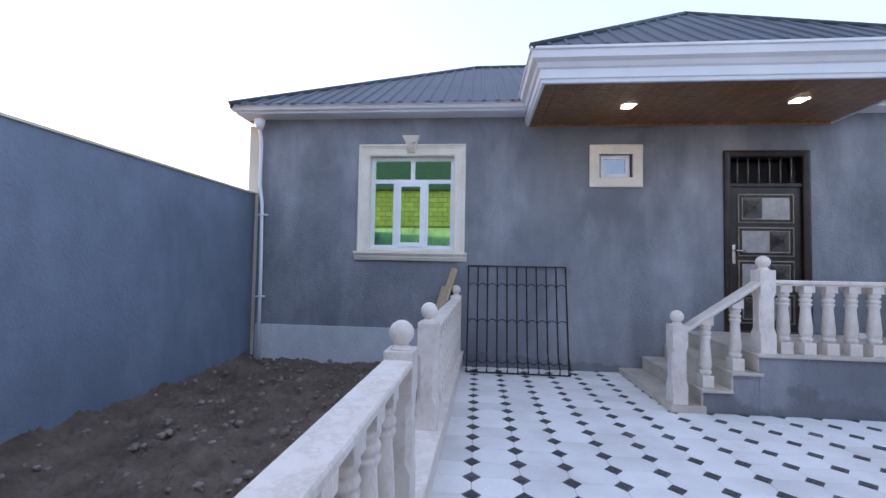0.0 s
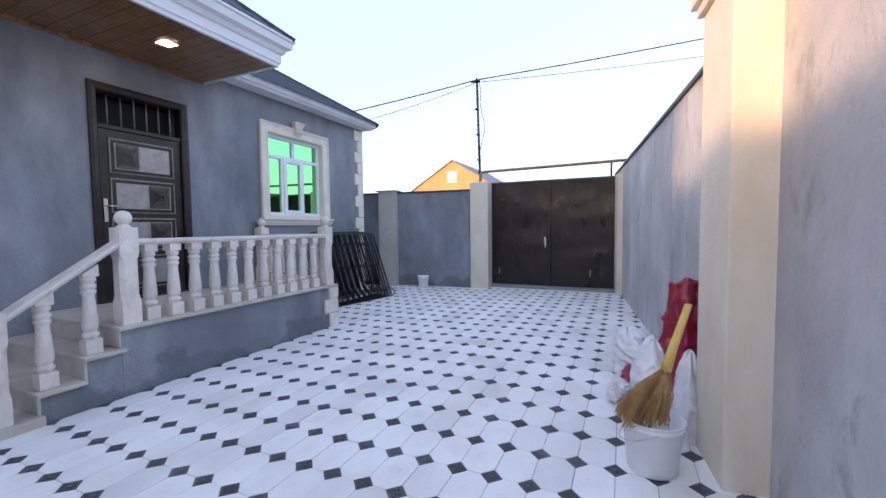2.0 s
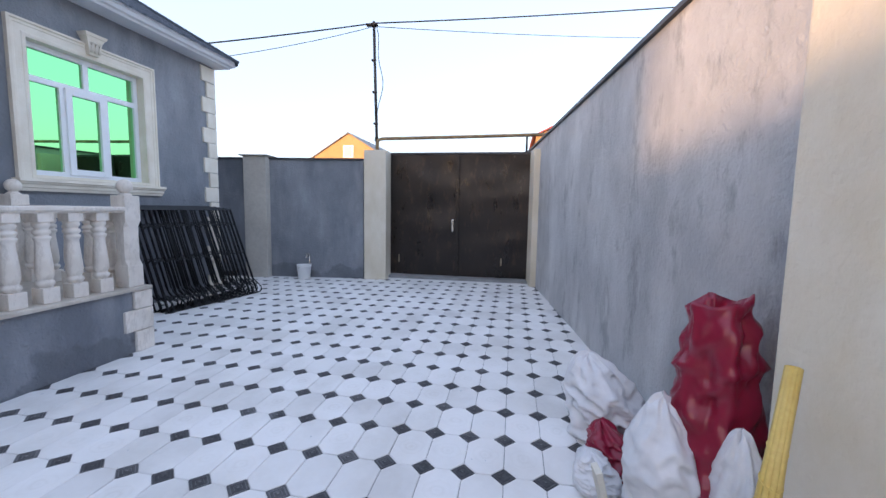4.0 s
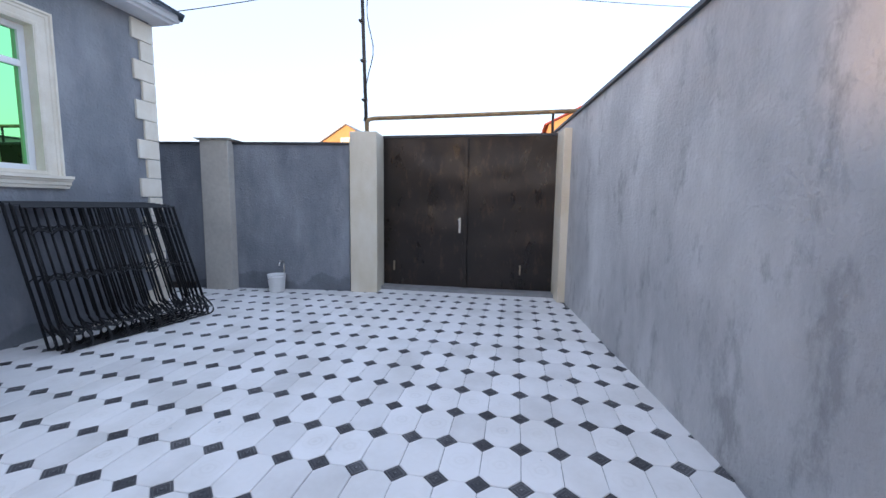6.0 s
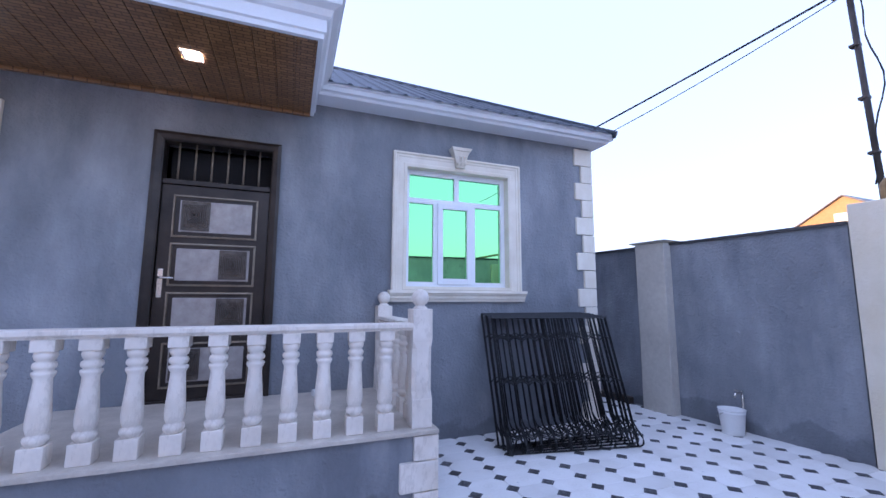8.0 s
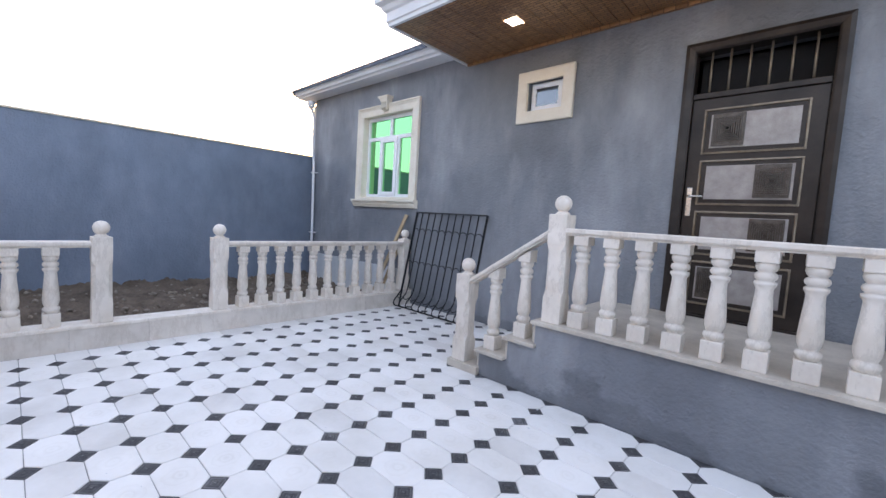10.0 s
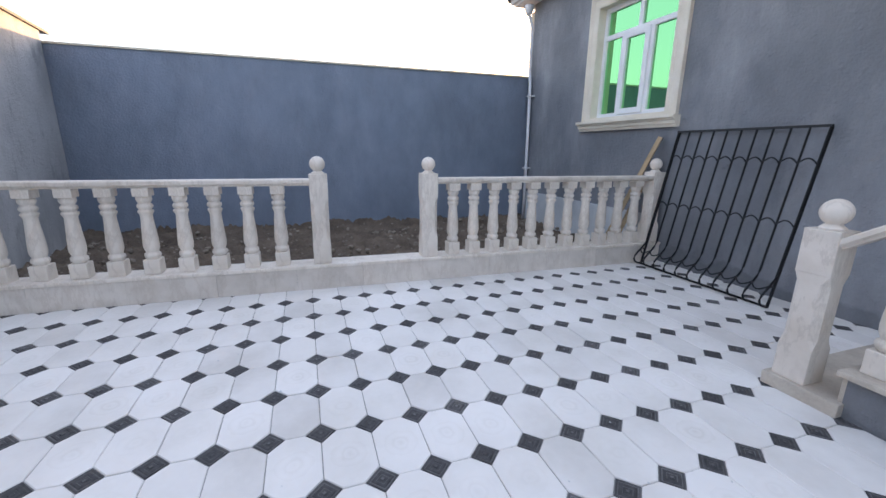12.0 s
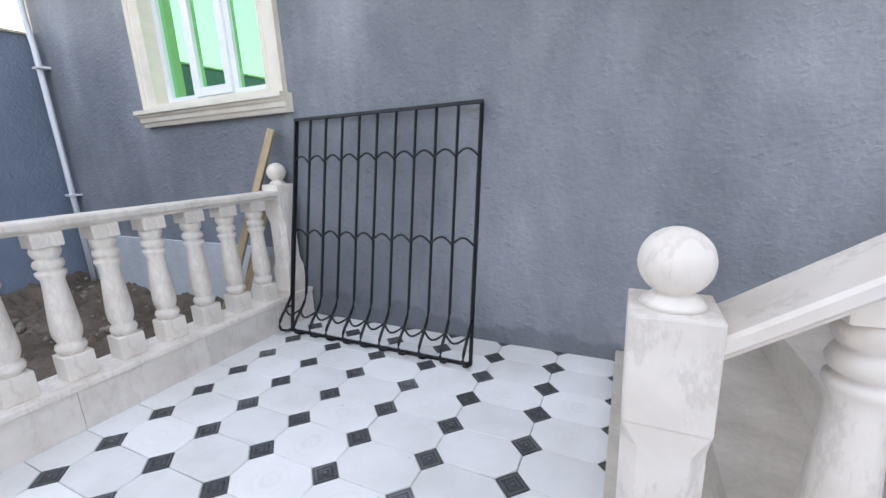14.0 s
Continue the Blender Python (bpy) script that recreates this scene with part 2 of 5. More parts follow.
def tile_pale():
    """Pale cement paver: faint ring worn into the middle, cloudy stains, tone by piece."""
    m, nt, b = base_mat("pale_cement_paver", 0.6)
    oi = nt.nodes.new("ShaderNodeObjectInfo")
    ge = nt.nodes.new("ShaderNodeNewGeometry")
    mx = nt.nodes.new("ShaderNodeMath")
    mx.operation = "ADD"
    nt.links.new(oi.outputs["Random"], mx.inputs[0])
    nt.links.new(ge.outputs["Random Per Island"], mx.inputs[1])
    fr = nt.nodes.new("ShaderNodeMath")
    fr.operation = "FRACT"
    nt.links.new(mx.outputs[0], fr.inputs[0])
    col = ramp(nt, fr.outputs[0], ((0.0, (0.74, 0.73, 0.71)), (0.5, (0.81, 0.80, 0.775)), (1.0, (0.86, 0.85, 0.83))))
    tc = nt.nodes.new("ShaderNodeTexCoord")
    st = nt.nodes.new("ShaderNodeTexNoise")
    st.inputs["Scale"].default_value, st.inputs["Detail"].default_value = 2.2, 6
    nt.links.new(ge.outputs["Position"], st.inputs["Vector"])
    stain = ramp(nt, st.outputs["Fac"], ((0.36, (0.27, 0.27, 0.275)), (0.58, (0.56, 0.56, 0.56))))
    col = mixc(nt, 0.8, col, stain, "OVERLAY")
    fi = nt.nodes.new("ShaderNodeTexNoise")
    fi.inputs["Scale"].default_value, fi.inputs["Detail"].default_value = 26, 5
    nt.links.new(ge.outputs["Position"], fi.inputs["Vector"])
    col = mixc(nt, 0.3, col, ramp(nt, fi.outputs["Fac"], ((0.35, (0.42, 0.42, 0.42)), (0.7, (0.56, 0.56, 0.56)))), "OVERLAY")
    # faint moulded medallion in the middle of each paver
    vec = ge.outputs["Position"]
    for op, val in (("SUBTRACT", (2.502, 1.356, 0)), ("DIVIDE", (0.333, 0.2115, 1)), ("FRACTION", None), ("SUBTRACT", (0.5, 0.5, 0)), ("MULTIPLY", (0.333, 0.2115, 0)), ("LENGTH", None)):
        vm = nt.nodes.new("ShaderNodeVectorMath")
        vm.operation = op
        nt.links.new(vec, vm.inputs[0])
        if val:
            vm.inputs[1].default_value = val
        vec = vm.outputs["Value"] if op == "LENGTH" else vm.outputs["Vector"]
    sc = nt.nodes.new("ShaderNodeMath")
    sc.operation = "MULTIPLY"
    sc.inputs[1].default_value = 10.0
    nt.links.new(vec, sc.inputs[0])
    wob = nt.nodes.new("ShaderNodeMath")
    wob.operation = "MULTIPLY_ADD"
    wob.inputs[1].default_value = 0.5
    wob_n = nt.nodes.new("ShaderNodeTexNoise")
    wob_n.inputs["Scale"].default_value, wob_n.inputs["Detail"].default_value = 13, 4
    nt.links.new(ge.outputs["Position"], wob_n.inputs["Vector"])
    nt.links.new(wob_n.outputs["Fac"], wob.inputs[0])
    nt.links.new(sc.outputs[0], wob.inputs[2])
    g = lambda q: (q, q, q)
    rings = ramp(nt, wob.outputs[0], ((0.22, g(0.30)), (0.36, g(0.42)), (0.46, g(0.48)), (0.55, g(0.33)), (0.68, g(0.47)), (0.80, g(0.5)), (0.98, g(0.42)), (1.0, g(0.5))))
    worn = ramp(nt, fr.outputs[0], ((0.35, (0.05, 0.05, 0.05)), (0.9, (1, 1, 1))))
    col = mixc(nt, worn, col, mixc(nt, 1.0, col, rings, "OVERLAY"))
    nt.links.new(col, b.inputs["Base Color"])
    bump(nt, b, fi.outputs["Fac"], 0.12, 0.004)
    return m


M_TILE = tile_pale()


def tile_inset():
    """Charcoal inset: pale dust lies in its pressed square grooves."""
    m, nt, b = base_mat("charcoal_cement_inset", 0.65)
    ge = nt.nodes.new("ShaderNodeNewGeometry")
    vec = ge.outputs["Position"]
    for op, val in (("SUBTRACT", (2.502 - 0.1665, 1.356 - 0.10575, 0)), ("DIVIDE", (0.333, 0.2115, 1)), ("FRACTION", None), ("SUBTRACT", (0.5, 0.5, 0)), ("MULTIPLY", (0.333, 0.2115, 0)), ("ABSOLUTE", None), ("DOT_PRODUCT", (1, 1, 0))):
        vm = nt.nodes.new("ShaderNodeVectorMath")
        vm.operation = op
        nt.links.new(vec, vm.inputs[0])
        if val:
            vm.inputs[1].default_value = val
        vec = vm.outputs["Value"] if op == "DOT_PRODUCT" else vm.outputs["Vector"]
    sc = nt.nodes.new("ShaderNodeMath")
    sc.operation = "MULTIPLY"
    sc.inputs[1].default_value = 1 / 0.064
    nt.links.new(vec, sc.inputs[0])
    g = lambda q: (q, q, q)
    lines = ramp(nt, sc.outputs[0], ((0.10, g(0.5)), (0.14, g(0)), (0.34, g(0)), (0.38, g(0.5)), (0.44, g(0)), (0.70, g(0)), (0.75, g(0.7)), (0.80, g(0.1))))
    st = nt.nodes.new("ShaderNodeTexNoise")
    st.inputs["Scale"].default_value, st.inputs["Detail"].default_value = 3.0, 6
    nt.links.new(ge.outputs["Position"], st.inputs["Vector"])
    dust = ramp(nt, st.outputs["Fac"], ((0.4, g(0.15)), (0.65, g(0.9))))
    fac = mixc(nt, 1.0, lines, dust, "MULTIPLY")
    fi = nt.nodes.new("ShaderNodeTexNoise")
    fi.inputs["Scale"].default_value, fi.inputs["Detail"].default_value = 45, 5
    nt.links.new(ge.outputs["Position"], fi.inputs["Vector"])
    col = ramp(nt, fi.outputs["Fac"], ((0.3, (0.03, 0.031, 0.035)), (0.7, (0.07, 0.072, 0.077))))
    col = mixc(nt, ramp(nt, st.outputs["Fac"], ((0.55, g(0)), (0.75, g(0.3)))), col, (0.28, 0.28, 0.29))
    col = mixc(nt, fac, col, (0.36, 0.36, 0.365))
    nt.links.new(col, b.inputs["Base Color"])
    bump(nt, b, fi.outputs["Fac"], 0.3, 0.004)
    return m


M_INSET = tile_inset()


def glass_green():
    m, nt, b = base_mat("green_mirror_glass", 0.015, 1.0)
    b.inputs["Base Color"].default_value = (0.25, 0.69, 0.31, 1)
    return m


def lamp_mat():
    m, nt, b = base_mat("lit_diffuser", 0.4)
    b.inputs["Emission Color"].default_value = (1.0, 0.86, 0.66, 1)
    b.inputs["Emission Strength"].default_value = 3.0
    return m


def soffit_mat():
    """Brown laminated strip ceiling, boards running out from the wall, with a fine woven print."""
    m, nt, b = base_mat("brown_strip_soffit", 0.3)
    tc = nt.nodes.new("ShaderNodeTexCoord")
    wv = nt.nodes.new("ShaderNodeTexBrick")
    wv.inputs["Scale"].default_value = 9
    wv.inputs["Color1"].default_value, wv.inputs["Color2"].default_value = (0.36, 0.18, 0.075, 1), (0.21, 0.10, 0.042, 1)
    wv.inputs["Mortar"].default_value = (0.10, 0.045, 0.018, 1)
    wv.inputs["Mortar Size"].default_value, wv.inputs["Brick Width"].default_value, wv.inputs["Row Height"].default_value = 0.04, 0.9, 0.35
    nt.links.new(tc.outputs["Object"], wv.inputs["Vector"])
    g = noise_tex(nt, 3, 4)
    col = mixc(nt, 0.4, wv.outputs["Color"], ramp(nt, g, ((0.3, (0.4, 0.4, 0.4)), (0.7, (0.62, 0.62, 0.62)))), "OVERLAY")
    nt.links.new(col, b.inputs["Base Color"])
    return m


M_GLASS, M_LIT, M_SOFFIT = glass_green(), lamp_mat(), soffit_mat()

# ---- mesh helpers ----


def quad_box(bm, x0, x1, y0, y1, z0, z1, bev=0.0):
    r = bmesh.ops.create_cube(bm, size=1.0)
    bmesh.ops.scale(bm, vec=(x1 - x0, y1 - y0, z1 - z0), verts=r["verts"])
    bmesh.ops.translate(bm, vec=((x0 + x1) / 2, (y0 + y1) / 2, (z0 + z1) / 2), verts=r["verts"])
    if bev:
        edges = list({e for v in r["verts"] for e in v.link_edges})
        bmesh.ops.bevel(bm, geom=edges, offset=bev, segments=2, affect="EDGES", profile=0.6)


def box_bm(*args):
    bm = bmesh.new()
    quad_box(bm, *args)
    return bm


def lathe(bm, profile, segs=20, x=0, y=0):
    """Turned form about a vertical axis from (radius, height) pairs."""
    rings = []
    for r, z in profile:
        rings.append([bm.verts.new((x + r * math.cos(a), y + r * math.sin(a), z)) for a in (2 * math.pi * k / segs for k in range(segs))])
    for lo, hi in zip(rings, rings[1:]):
        for k in range(segs):
            bm.faces.new((lo[k], lo[(k + 1) % segs], hi[(k + 1) % segs], hi[k])).smooth = True
    bm.faces.new(list(reversed(rings[0])))
    bm.faces.new(rings[-1])


def tube(bm, pts, r, segs=8):
    """Round bar along a polyline."""
    pts = [Vector(p) for p in pts]
    rings = []
    for i, p in enumerate(pts):
        d = (pts[min(i + 1, len(pts) - 1)] - pts[max(i - 1, 0)]).normalized()
        a = d.cross(Vector((0, 0, 1)))
        if a.length < 0.05:
            a = d.cross(Vector((0, 1, 0)))
        a.normalize()
        b = d.cross(a)
        rings.append([bm.verts.new(p + r * (a * math.cos(t) + b * math.sin(t))) for t in (2 * math.pi * k / segs for k in range(segs))])
    for lo, hi in zip(rings, rings[1:]):
        for k in range(segs):
            bm.faces.new((lo[k], lo[(k + 1) % segs], hi[(k + 1) % segs], hi[k])).smooth = True
    bm.faces.new(list(reversed(rings[0])))
    bm.faces.new(rings[-1])


def sweep(bm, profile, path, closed=False):
    """Sweep a closed (out, z) outline along a plan polyline of (x, y), mitred at the corners; out points to the right of travel."""
    path = [Vector(p) for p in path]
    n = len(path)
    rings = []
    for i, p in enumerate(path):
        d0 = (p - path[i - 1]).normalized() if (i or closed) else (path[1] - p).normalized()
        d1 = (path[(i + 1) % n] - p).normalized() if (i < n - 1 or closed) else d0
        n0, n1 = Vector((d0.y, -d0.x)), Vector((d1.y, -d1.x))
        mid = (n0 + n1).normalized()
        mid /= max(0.3, mid.dot(n0))
        rings.append([bm.verts.new((p.x + mid.x * o, p.y + mid.y * o, z)) for o, z in profile])
    m = len(profile)
    for i in range(n if closed else n - 1):
        a, b = rings[i], rings[(i + 1) % n]
        for k in range(m):
            bm.faces.new((a[k], a[(k + 1) % m], b[(k + 1) % m], b[k]))
    if not closed:
        bm.faces.new(rings[0])
        bm.faces.new(list(reversed(rings[-1])))


def finish(bm):
    bmesh.ops.recalc_face_normals(bm, faces=bm.faces)


def data_of(name, bm, material):
    finish(bm)
    me = bpy.data.meshes.new(name)
    bm.to_mesh(me)
    bm.free()
    me.materials.append(material)
    return me


def part(name, bm, material, parent=None, label=""):
    ob = new(name, data_of(name, bm, material))
    ob.parent = parent
    return tagged(ob, label)


def part_of(name, me, parent, m=None, label=""):
    ob = new(name, me)
    ob.parent = parent
    if m is not None:
        ob.matrix_basis = m
    return tagged(ob, label)


def thing(name, m, label, category, group="", kind=""):
    ob = new(name)
    ob.empty_display_size = 0.1
    ob.matrix_basis = m
    return tagged(ob, label, category, group, kind)


def struct(name, bm, material, label, category="wall"):
    return tagged(part(name, bm, material), label, category, "", "structure")


def grid_wall(bm, us, zs, holes, w0, w1, place):
    """A wall between offsets w0 and w1 with rectangular holes; place(u, w, z) gives the vertex."""
    us = sorted(set(us) | {h[k] for h in holes for k in (0, 1)})
    zs = sorted(set(zs) | {h[k] for h in holes for k in (2, 3)})

    def solid(i, j):
        if not (0 <= i < len(us) - 1 and 0 <= j < len(zs) - 1):
            return False
        u, z = (us[i] + us[i + 1]) / 2, (zs[j] + zs[j + 1]) / 2
        return not any(h[0] < u < h[1] and h[2] < z < h[3] for h in holes)
    vs = {}

    def v(i, j, k):
        if (i, j, k) not in vs:
            vs[i, j, k] = bm.verts.new(place(us[i], (w0, w1)[k], zs[j]))
        return vs[i, j, k]
    for i in range(len(us) - 1):
        for j in range(len(zs) - 1):
            if not solid(i, j):
                continue
            for k in (0, 1):
                bm.faces.new([v(i, j, k), v(i + 1, j, k), v(i + 1, j + 1, k), v(i, j + 1, k)])
            for di, dj, a, b in ((-1, 0, (i, j), (i, j + 1)), (1, 0, (i + 1, j), (i + 1, j + 1)), (0, -1, (i, j), (i + 1, j)), (0, 1, (i, j + 1), (i + 1, j + 1))):
                if not solid(i + di, j + dj):
                    bm.faces.new([v(*a, 0), v(*b, 0), v(*b, 1), v(*a, 1)])

# ---- setting ----
W = 5.35                      # plane of the house front
RW0, RW_TURN = Vector((-2.6, -1.40)), math.atan2(1.56, 13.9)   # long yard wall, slightly out of square
RD = Vector((math.cos(RW_TURN), math.sin(RW_TURN)))
RN = Vector((-RD.y, RD.x))    # into the yard


def on_wall(s, out=0.0):
    """Plan point s metres along the long yard wall, out metres into the yard."""
    p = RW0 + RD * s + RN * out
    return p.x, p.y


def frame_at(s, out, z=0.0, turn=0.0):
    x, y = on_wall(s, out)
    return Matrix.Translation((x, y, z)) @ Matrix.Rotation(RW_TURN + turn, 4, "Z")


bm = bmesh.new()
bmesh.ops.create_grid(bm, x_segments=8, y_segments=8, size=600)
bmesh.ops.translate(bm, vec=(0, 0, -0.14), verts=bm.verts)
struct("ground", bm, M_GROUND, "flat dusty ground round the walled yard", "ground")

W1, W2 = (-0.885, 0.672), (6.42, 8.03)
WZ0, WZ1 = 1.60, 3.155
SW = (2.395, 3.11, 2.544, 3.137)
DR = (4.177, 5.264, 0.60, 3.047)
TW = 0.15
OPEN = [(W1[0] + TW, W1[1] - TW, WZ0 + 0.03, WZ1 - TW), (W2[0] + TW, W2[1] - TW, WZ0 + 0.03, WZ1 - TW),
        (SW[0] + 0.13, SW[1] - 0.13, SW[2] + 0.11, SW[3] - 0.11), (DR[0] + 0.03, DR[1] - 0.03, DR[2] - 0.03, DR[3] - 0.03)]
bm = bmesh.new()
grid_wall(bm, [-2.42, 9.15], [-0.14, 3.58], OPEN, W, W + 0.35, lambda u, w, z: (u, w, z))
struct("wall_front", bm, M_WALL, "grey-blue plastered front wall of the single-storey house")
bm = bmesh.new()
quad_box(bm, -2.42, -2.12, W + 0.35, 12.0, -0.14, 3.58)
struct("wall_west", bm, M_WALL, "grey-blue plastered side wall of the house")
bm = bmesh.new()
quad_box(bm, 8.85, 9.15, W + 0.35, 12.0, -0.14, 3.58)
struct("wall_east", bm, M_WALL, "grey-blue plastered side wall beside the passage")
bm = bmesh.new()
quad_box(bm, -2.42, 9.15, 12.0, 12.3, -0.14, 3.58)
struct("wall_back", bm, M_WALL, "plain plastered back wall of the house")
# added sheet behind the openings, room shade painted in as near-black
bm = bmesh.new()
quad_box(bm, -2.1, 8.83, W + 0.8, W + 0.85, 0.3, 3.5)
struct("wall_inner", bm, M_DARK, "inner wall coloured near-black for the unlit rooms behind the windows")
bm = bmesh.new()
quad_box(bm, -2.395, 0.39, W - 0.022, W, -0.14, 0.505, 0.006)
struct("wall_plinth", bm, M_PLINTH, "pale painted plinth at the foot of the house", "plinth")

# yard walls
L_R = 14.6
bm = bmesh.new()
grid_wall(bm, [0.0, L_R], [-0.14, 2.565], [], -0.22, 0.0, lambda u, w, z: (*on_wall(u, w), z))
struct("wall_south", bm, M_YARD, "long grey rendered yard wall with cloudy stains", "yard wall")
bm = bmesh.new()
grid_wall(bm, [-0.2, L_R], [2.567, 2.60], [], -0.25, 0.03, lambda u, w, z: (*on_wall(u, w), z))
struct("trim_south_coping", bm, M_CAPD, "thin dark coping on the long yard wall", "coping")


def west(u, w, z):
    return (-2.62 + 0.017 * (u + 1.4) - w, u, z)


bm = bmesh.new()
grid_wall(bm, [-1.6, 5.62], [-0.14, 2.43], [], 0.0, 0.2, west)
struct("wall_yard_west", bm, M_YARDBLUE, "smooth blue-grey painted yard wall beside the soil bed", "yard wall")
bm = bmesh.new()
grid_wall(bm, [-1.6, 5.62], [2.432, 2.455], [], -0.02, 0.22, west)
struct("trim_west_coping", bm, M_CREAM, "thin pale coping on the blue-grey yard wall", "coping")

E0, ED = Vector((10.52, 3.2)), Vector((-0.1115, 0.9938))


def east(u, w, z):
    p = E0 + ED * u + Vector((0.9938, 0.1115)) * w
    return (p.x, p.y, z)


bm = bmesh.new()
grid_wall(bm, [0.12, 7.5], [-0.14, 2.25], [], 0.0, 0.2, east)
struct("wall_yard_east", bm, M_WALL, "grey-blue street wall between the gate and the passage", "yard wall")
bm = bmesh.new()
grid_wall(bm, [0.12, 7.5], [2.252, 2.285], [], -0.03, 0.23, east)
struct("trim_east_coping", bm, M_CAPD, "thin dark coping on the street wall", "coping")


def pillar(name, m, wx, dy, h, material, label, cap=0.0):
    t = thing(name, m, label, "pillar", "", "structure")
    part("shaft", box_bm(-wx / 2, wx / 2, -dy / 2, dy / 2, -0.1, h, 0.012), material, t)
    if cap:
        bm = bmesh.new()
        quad_box(bm, -wx / 2 - 0.03, wx / 2 + 0.03, -dy / 2 - 0.03, dy / 2 + 0.03, h + 0.002, h + cap * 0.5, 0.008)
        quad_box(bm, -wx / 2 - 0.06, wx / 2 + 0.06, -dy / 2 - 0.06, dy / 2 + 0.06, h + cap * 0.5 + 0.002, h + cap, 0.01)
        part("cap", bm, material, t)
    return t


pillar("gate_pillar", Matrix.Translation((10.70, 3.10, 0)) @ Matrix.Rotation(RW_TURN * 0.8, 4, "Z"), 0.46, 0.42, 2.44, M_CREAM, "cream plastered gate pillar beside the brown gate")
pillar("gate_pillar", Matrix.Translation((10.72, 0.135, 0)) @ Matrix.Rotation(RW_TURN, 4, "Z"), 0.46, 0.13, 2.44, M_CREAM, "narrow cream gate pillar against the yard wall")
px, py = E0 + ED * 2.16
pillar("wall_pillar", Matrix.Translation((px - 0.02, py, 0)) @ Matrix.Rotation(RW_TURN, 4, "Z"), 0.26, 0.44, 2.29, mat("greige_plaster", (0.46, 0.43, 0.38), (0.56, 0.53, 0.47), 0.85, big=1.5, fine=20), "greige plastered pillar in the street wall", 0.03)
pillar("wall_pillar", frame_at(7.10, 0.08), 0.49, 0.26, 2.66, M_CREAM, "cream plastered pillar standing out from the yard wall", 0.12)
pillar("corner_pillar", Matrix.Translation((-2.54, 5.56, 0)), 0.17, 0.3, 3.48, M_CREAM, "cream plastered pilaster at the end of the house front")

# soil bed
bm = bmesh.new()
bmesh.ops.create_grid(bm, x_segments=150, y_segments=330, size=0.5)
for v in bm.verts:
    x, y = -2.62 + 3.02 * (v.co.x + 0.5), -1.45 + 6.85 * (v.co.y + 0.5)
    h = 0.07 * noise.noise((x * 1.3, y * 1.3, 0)) + 0.06 * noise.noise((x * 5, y * 5, 3)) + 0.06 * abs(noise.noise((x * 12, y * 12, 7))) + 0.035 * noise.noise((x * 24, y * 24, 9))
    edge = max(0.0, 1 - (x + 2.6) / 0.3) * 0.06
    v.co = (x, y, -0.02 + h + edge)
for f in bm.faces:
    f.smooth = True
struct("soil_bed", bm, M_EARTH, "bare dug brown earth in the walled bed", "soil")
random.seed(5)
bm = bmesh.new()
for _ in range(420):
    x, y, r = random.uniform(-2.5, 0.3), random.uniform(-1.1, 5.3), random.choice((0.012, 0.018, 0.025, 0.035))
    res = bmesh.ops.create_icosphere(bm, subdivisions=1, radius=r)
    for v in res["verts"]:
        v.co = Vector((v.co.x * random.uniform(0.8, 1.3) + x, v.co.y * random.uniform(0.8, 1.3) + y, v.co.z * random.uniform(0.6, 1.0) + 0.02))
tagged(part("clods", bm, mat("earth_clods", (0.14, 0.115, 0.09), (0.34, 0.29, 0.24), 0.95, big=8, fine=40, bumps=0.5)), "scattered brown clods and pale pebbles on the soil", "clods", "", "stuff")

# ---- roof ----
SL = 0.625


def hip_face(bm, a, b, up, run, hip_a, hip_b, pitch, rib=0.19, h=0.022):
    """Sheet roof face over the eave a-b, climbing along up for run metres, cut by hips; raised ribs lie along the fall."""
    a, b, up = Vector(a), Vector(b), Vector(up)
    e = (b - a)
    length = e.length
    e.normalize()

    def pt(s, t, lift=0.0):
        return a + e * s + up * t + Vector((0, 0, pitch * t + lift))
    bm.faces.new([bm.verts.new(pt(s, t)) for s, t in ((0, 0), (length, 0), (length - hip_b * run, run), (hip_a * run, run))])
    n = int(length / rib)
    for k in range(1, n):
        s = k * length / n
        t = min(run, s / hip_a if hip_a else run, (length - s) / hip_b if hip_b else run)
        if t < 0.1:
            continue
        vs = [[bm.verts.new(pt(s + ds, q, dz)) for ds, dz in ((-0.03, 0.002), (-0.016, h), (0.016, h), (0.03, 0.002))] for q in (-0.03, t)]
        for i in range(3):
            bm.faces.new((vs[0][i], vs[0][i + 1], vs[1][i + 1], vs[1][i]))
        bm.faces.new(vs[0])


RX0, RX1, RY0, RY1, RZ = -2.72, 9.32, 5.0, 12.0, 3.65
RUN = (RY1 - RY0) / 2
house_roof = thing("house_roof", Matrix.Identity(4), "dark blue-grey ribbed metal hip roof", "roof", "", "structure")
for nm, a, b, up in (("roof_sheet", (RX0, RY0, RZ), (RX1, RY0, RZ), (0, 1, 0)), ("roof_sheet", (RX1, RY1, RZ), (RX0, RY1, RZ), (0, -1, 0)),
                     ("roof_sheet", (RX0, RY1, RZ), (RX0, RY0, RZ), (1, 0, 0)), ("roof_sheet", (RX1, RY0, RZ), (RX1, RY1, RZ), (-1, 0, 0))):
    bm = bmesh.new()
    hip_face(bm, a, b, up, RUN, 1.0, 1.0, SL)
    part(nm, bm, M_ROOF, house_roof)
TOPZ = RZ + SL * RUN
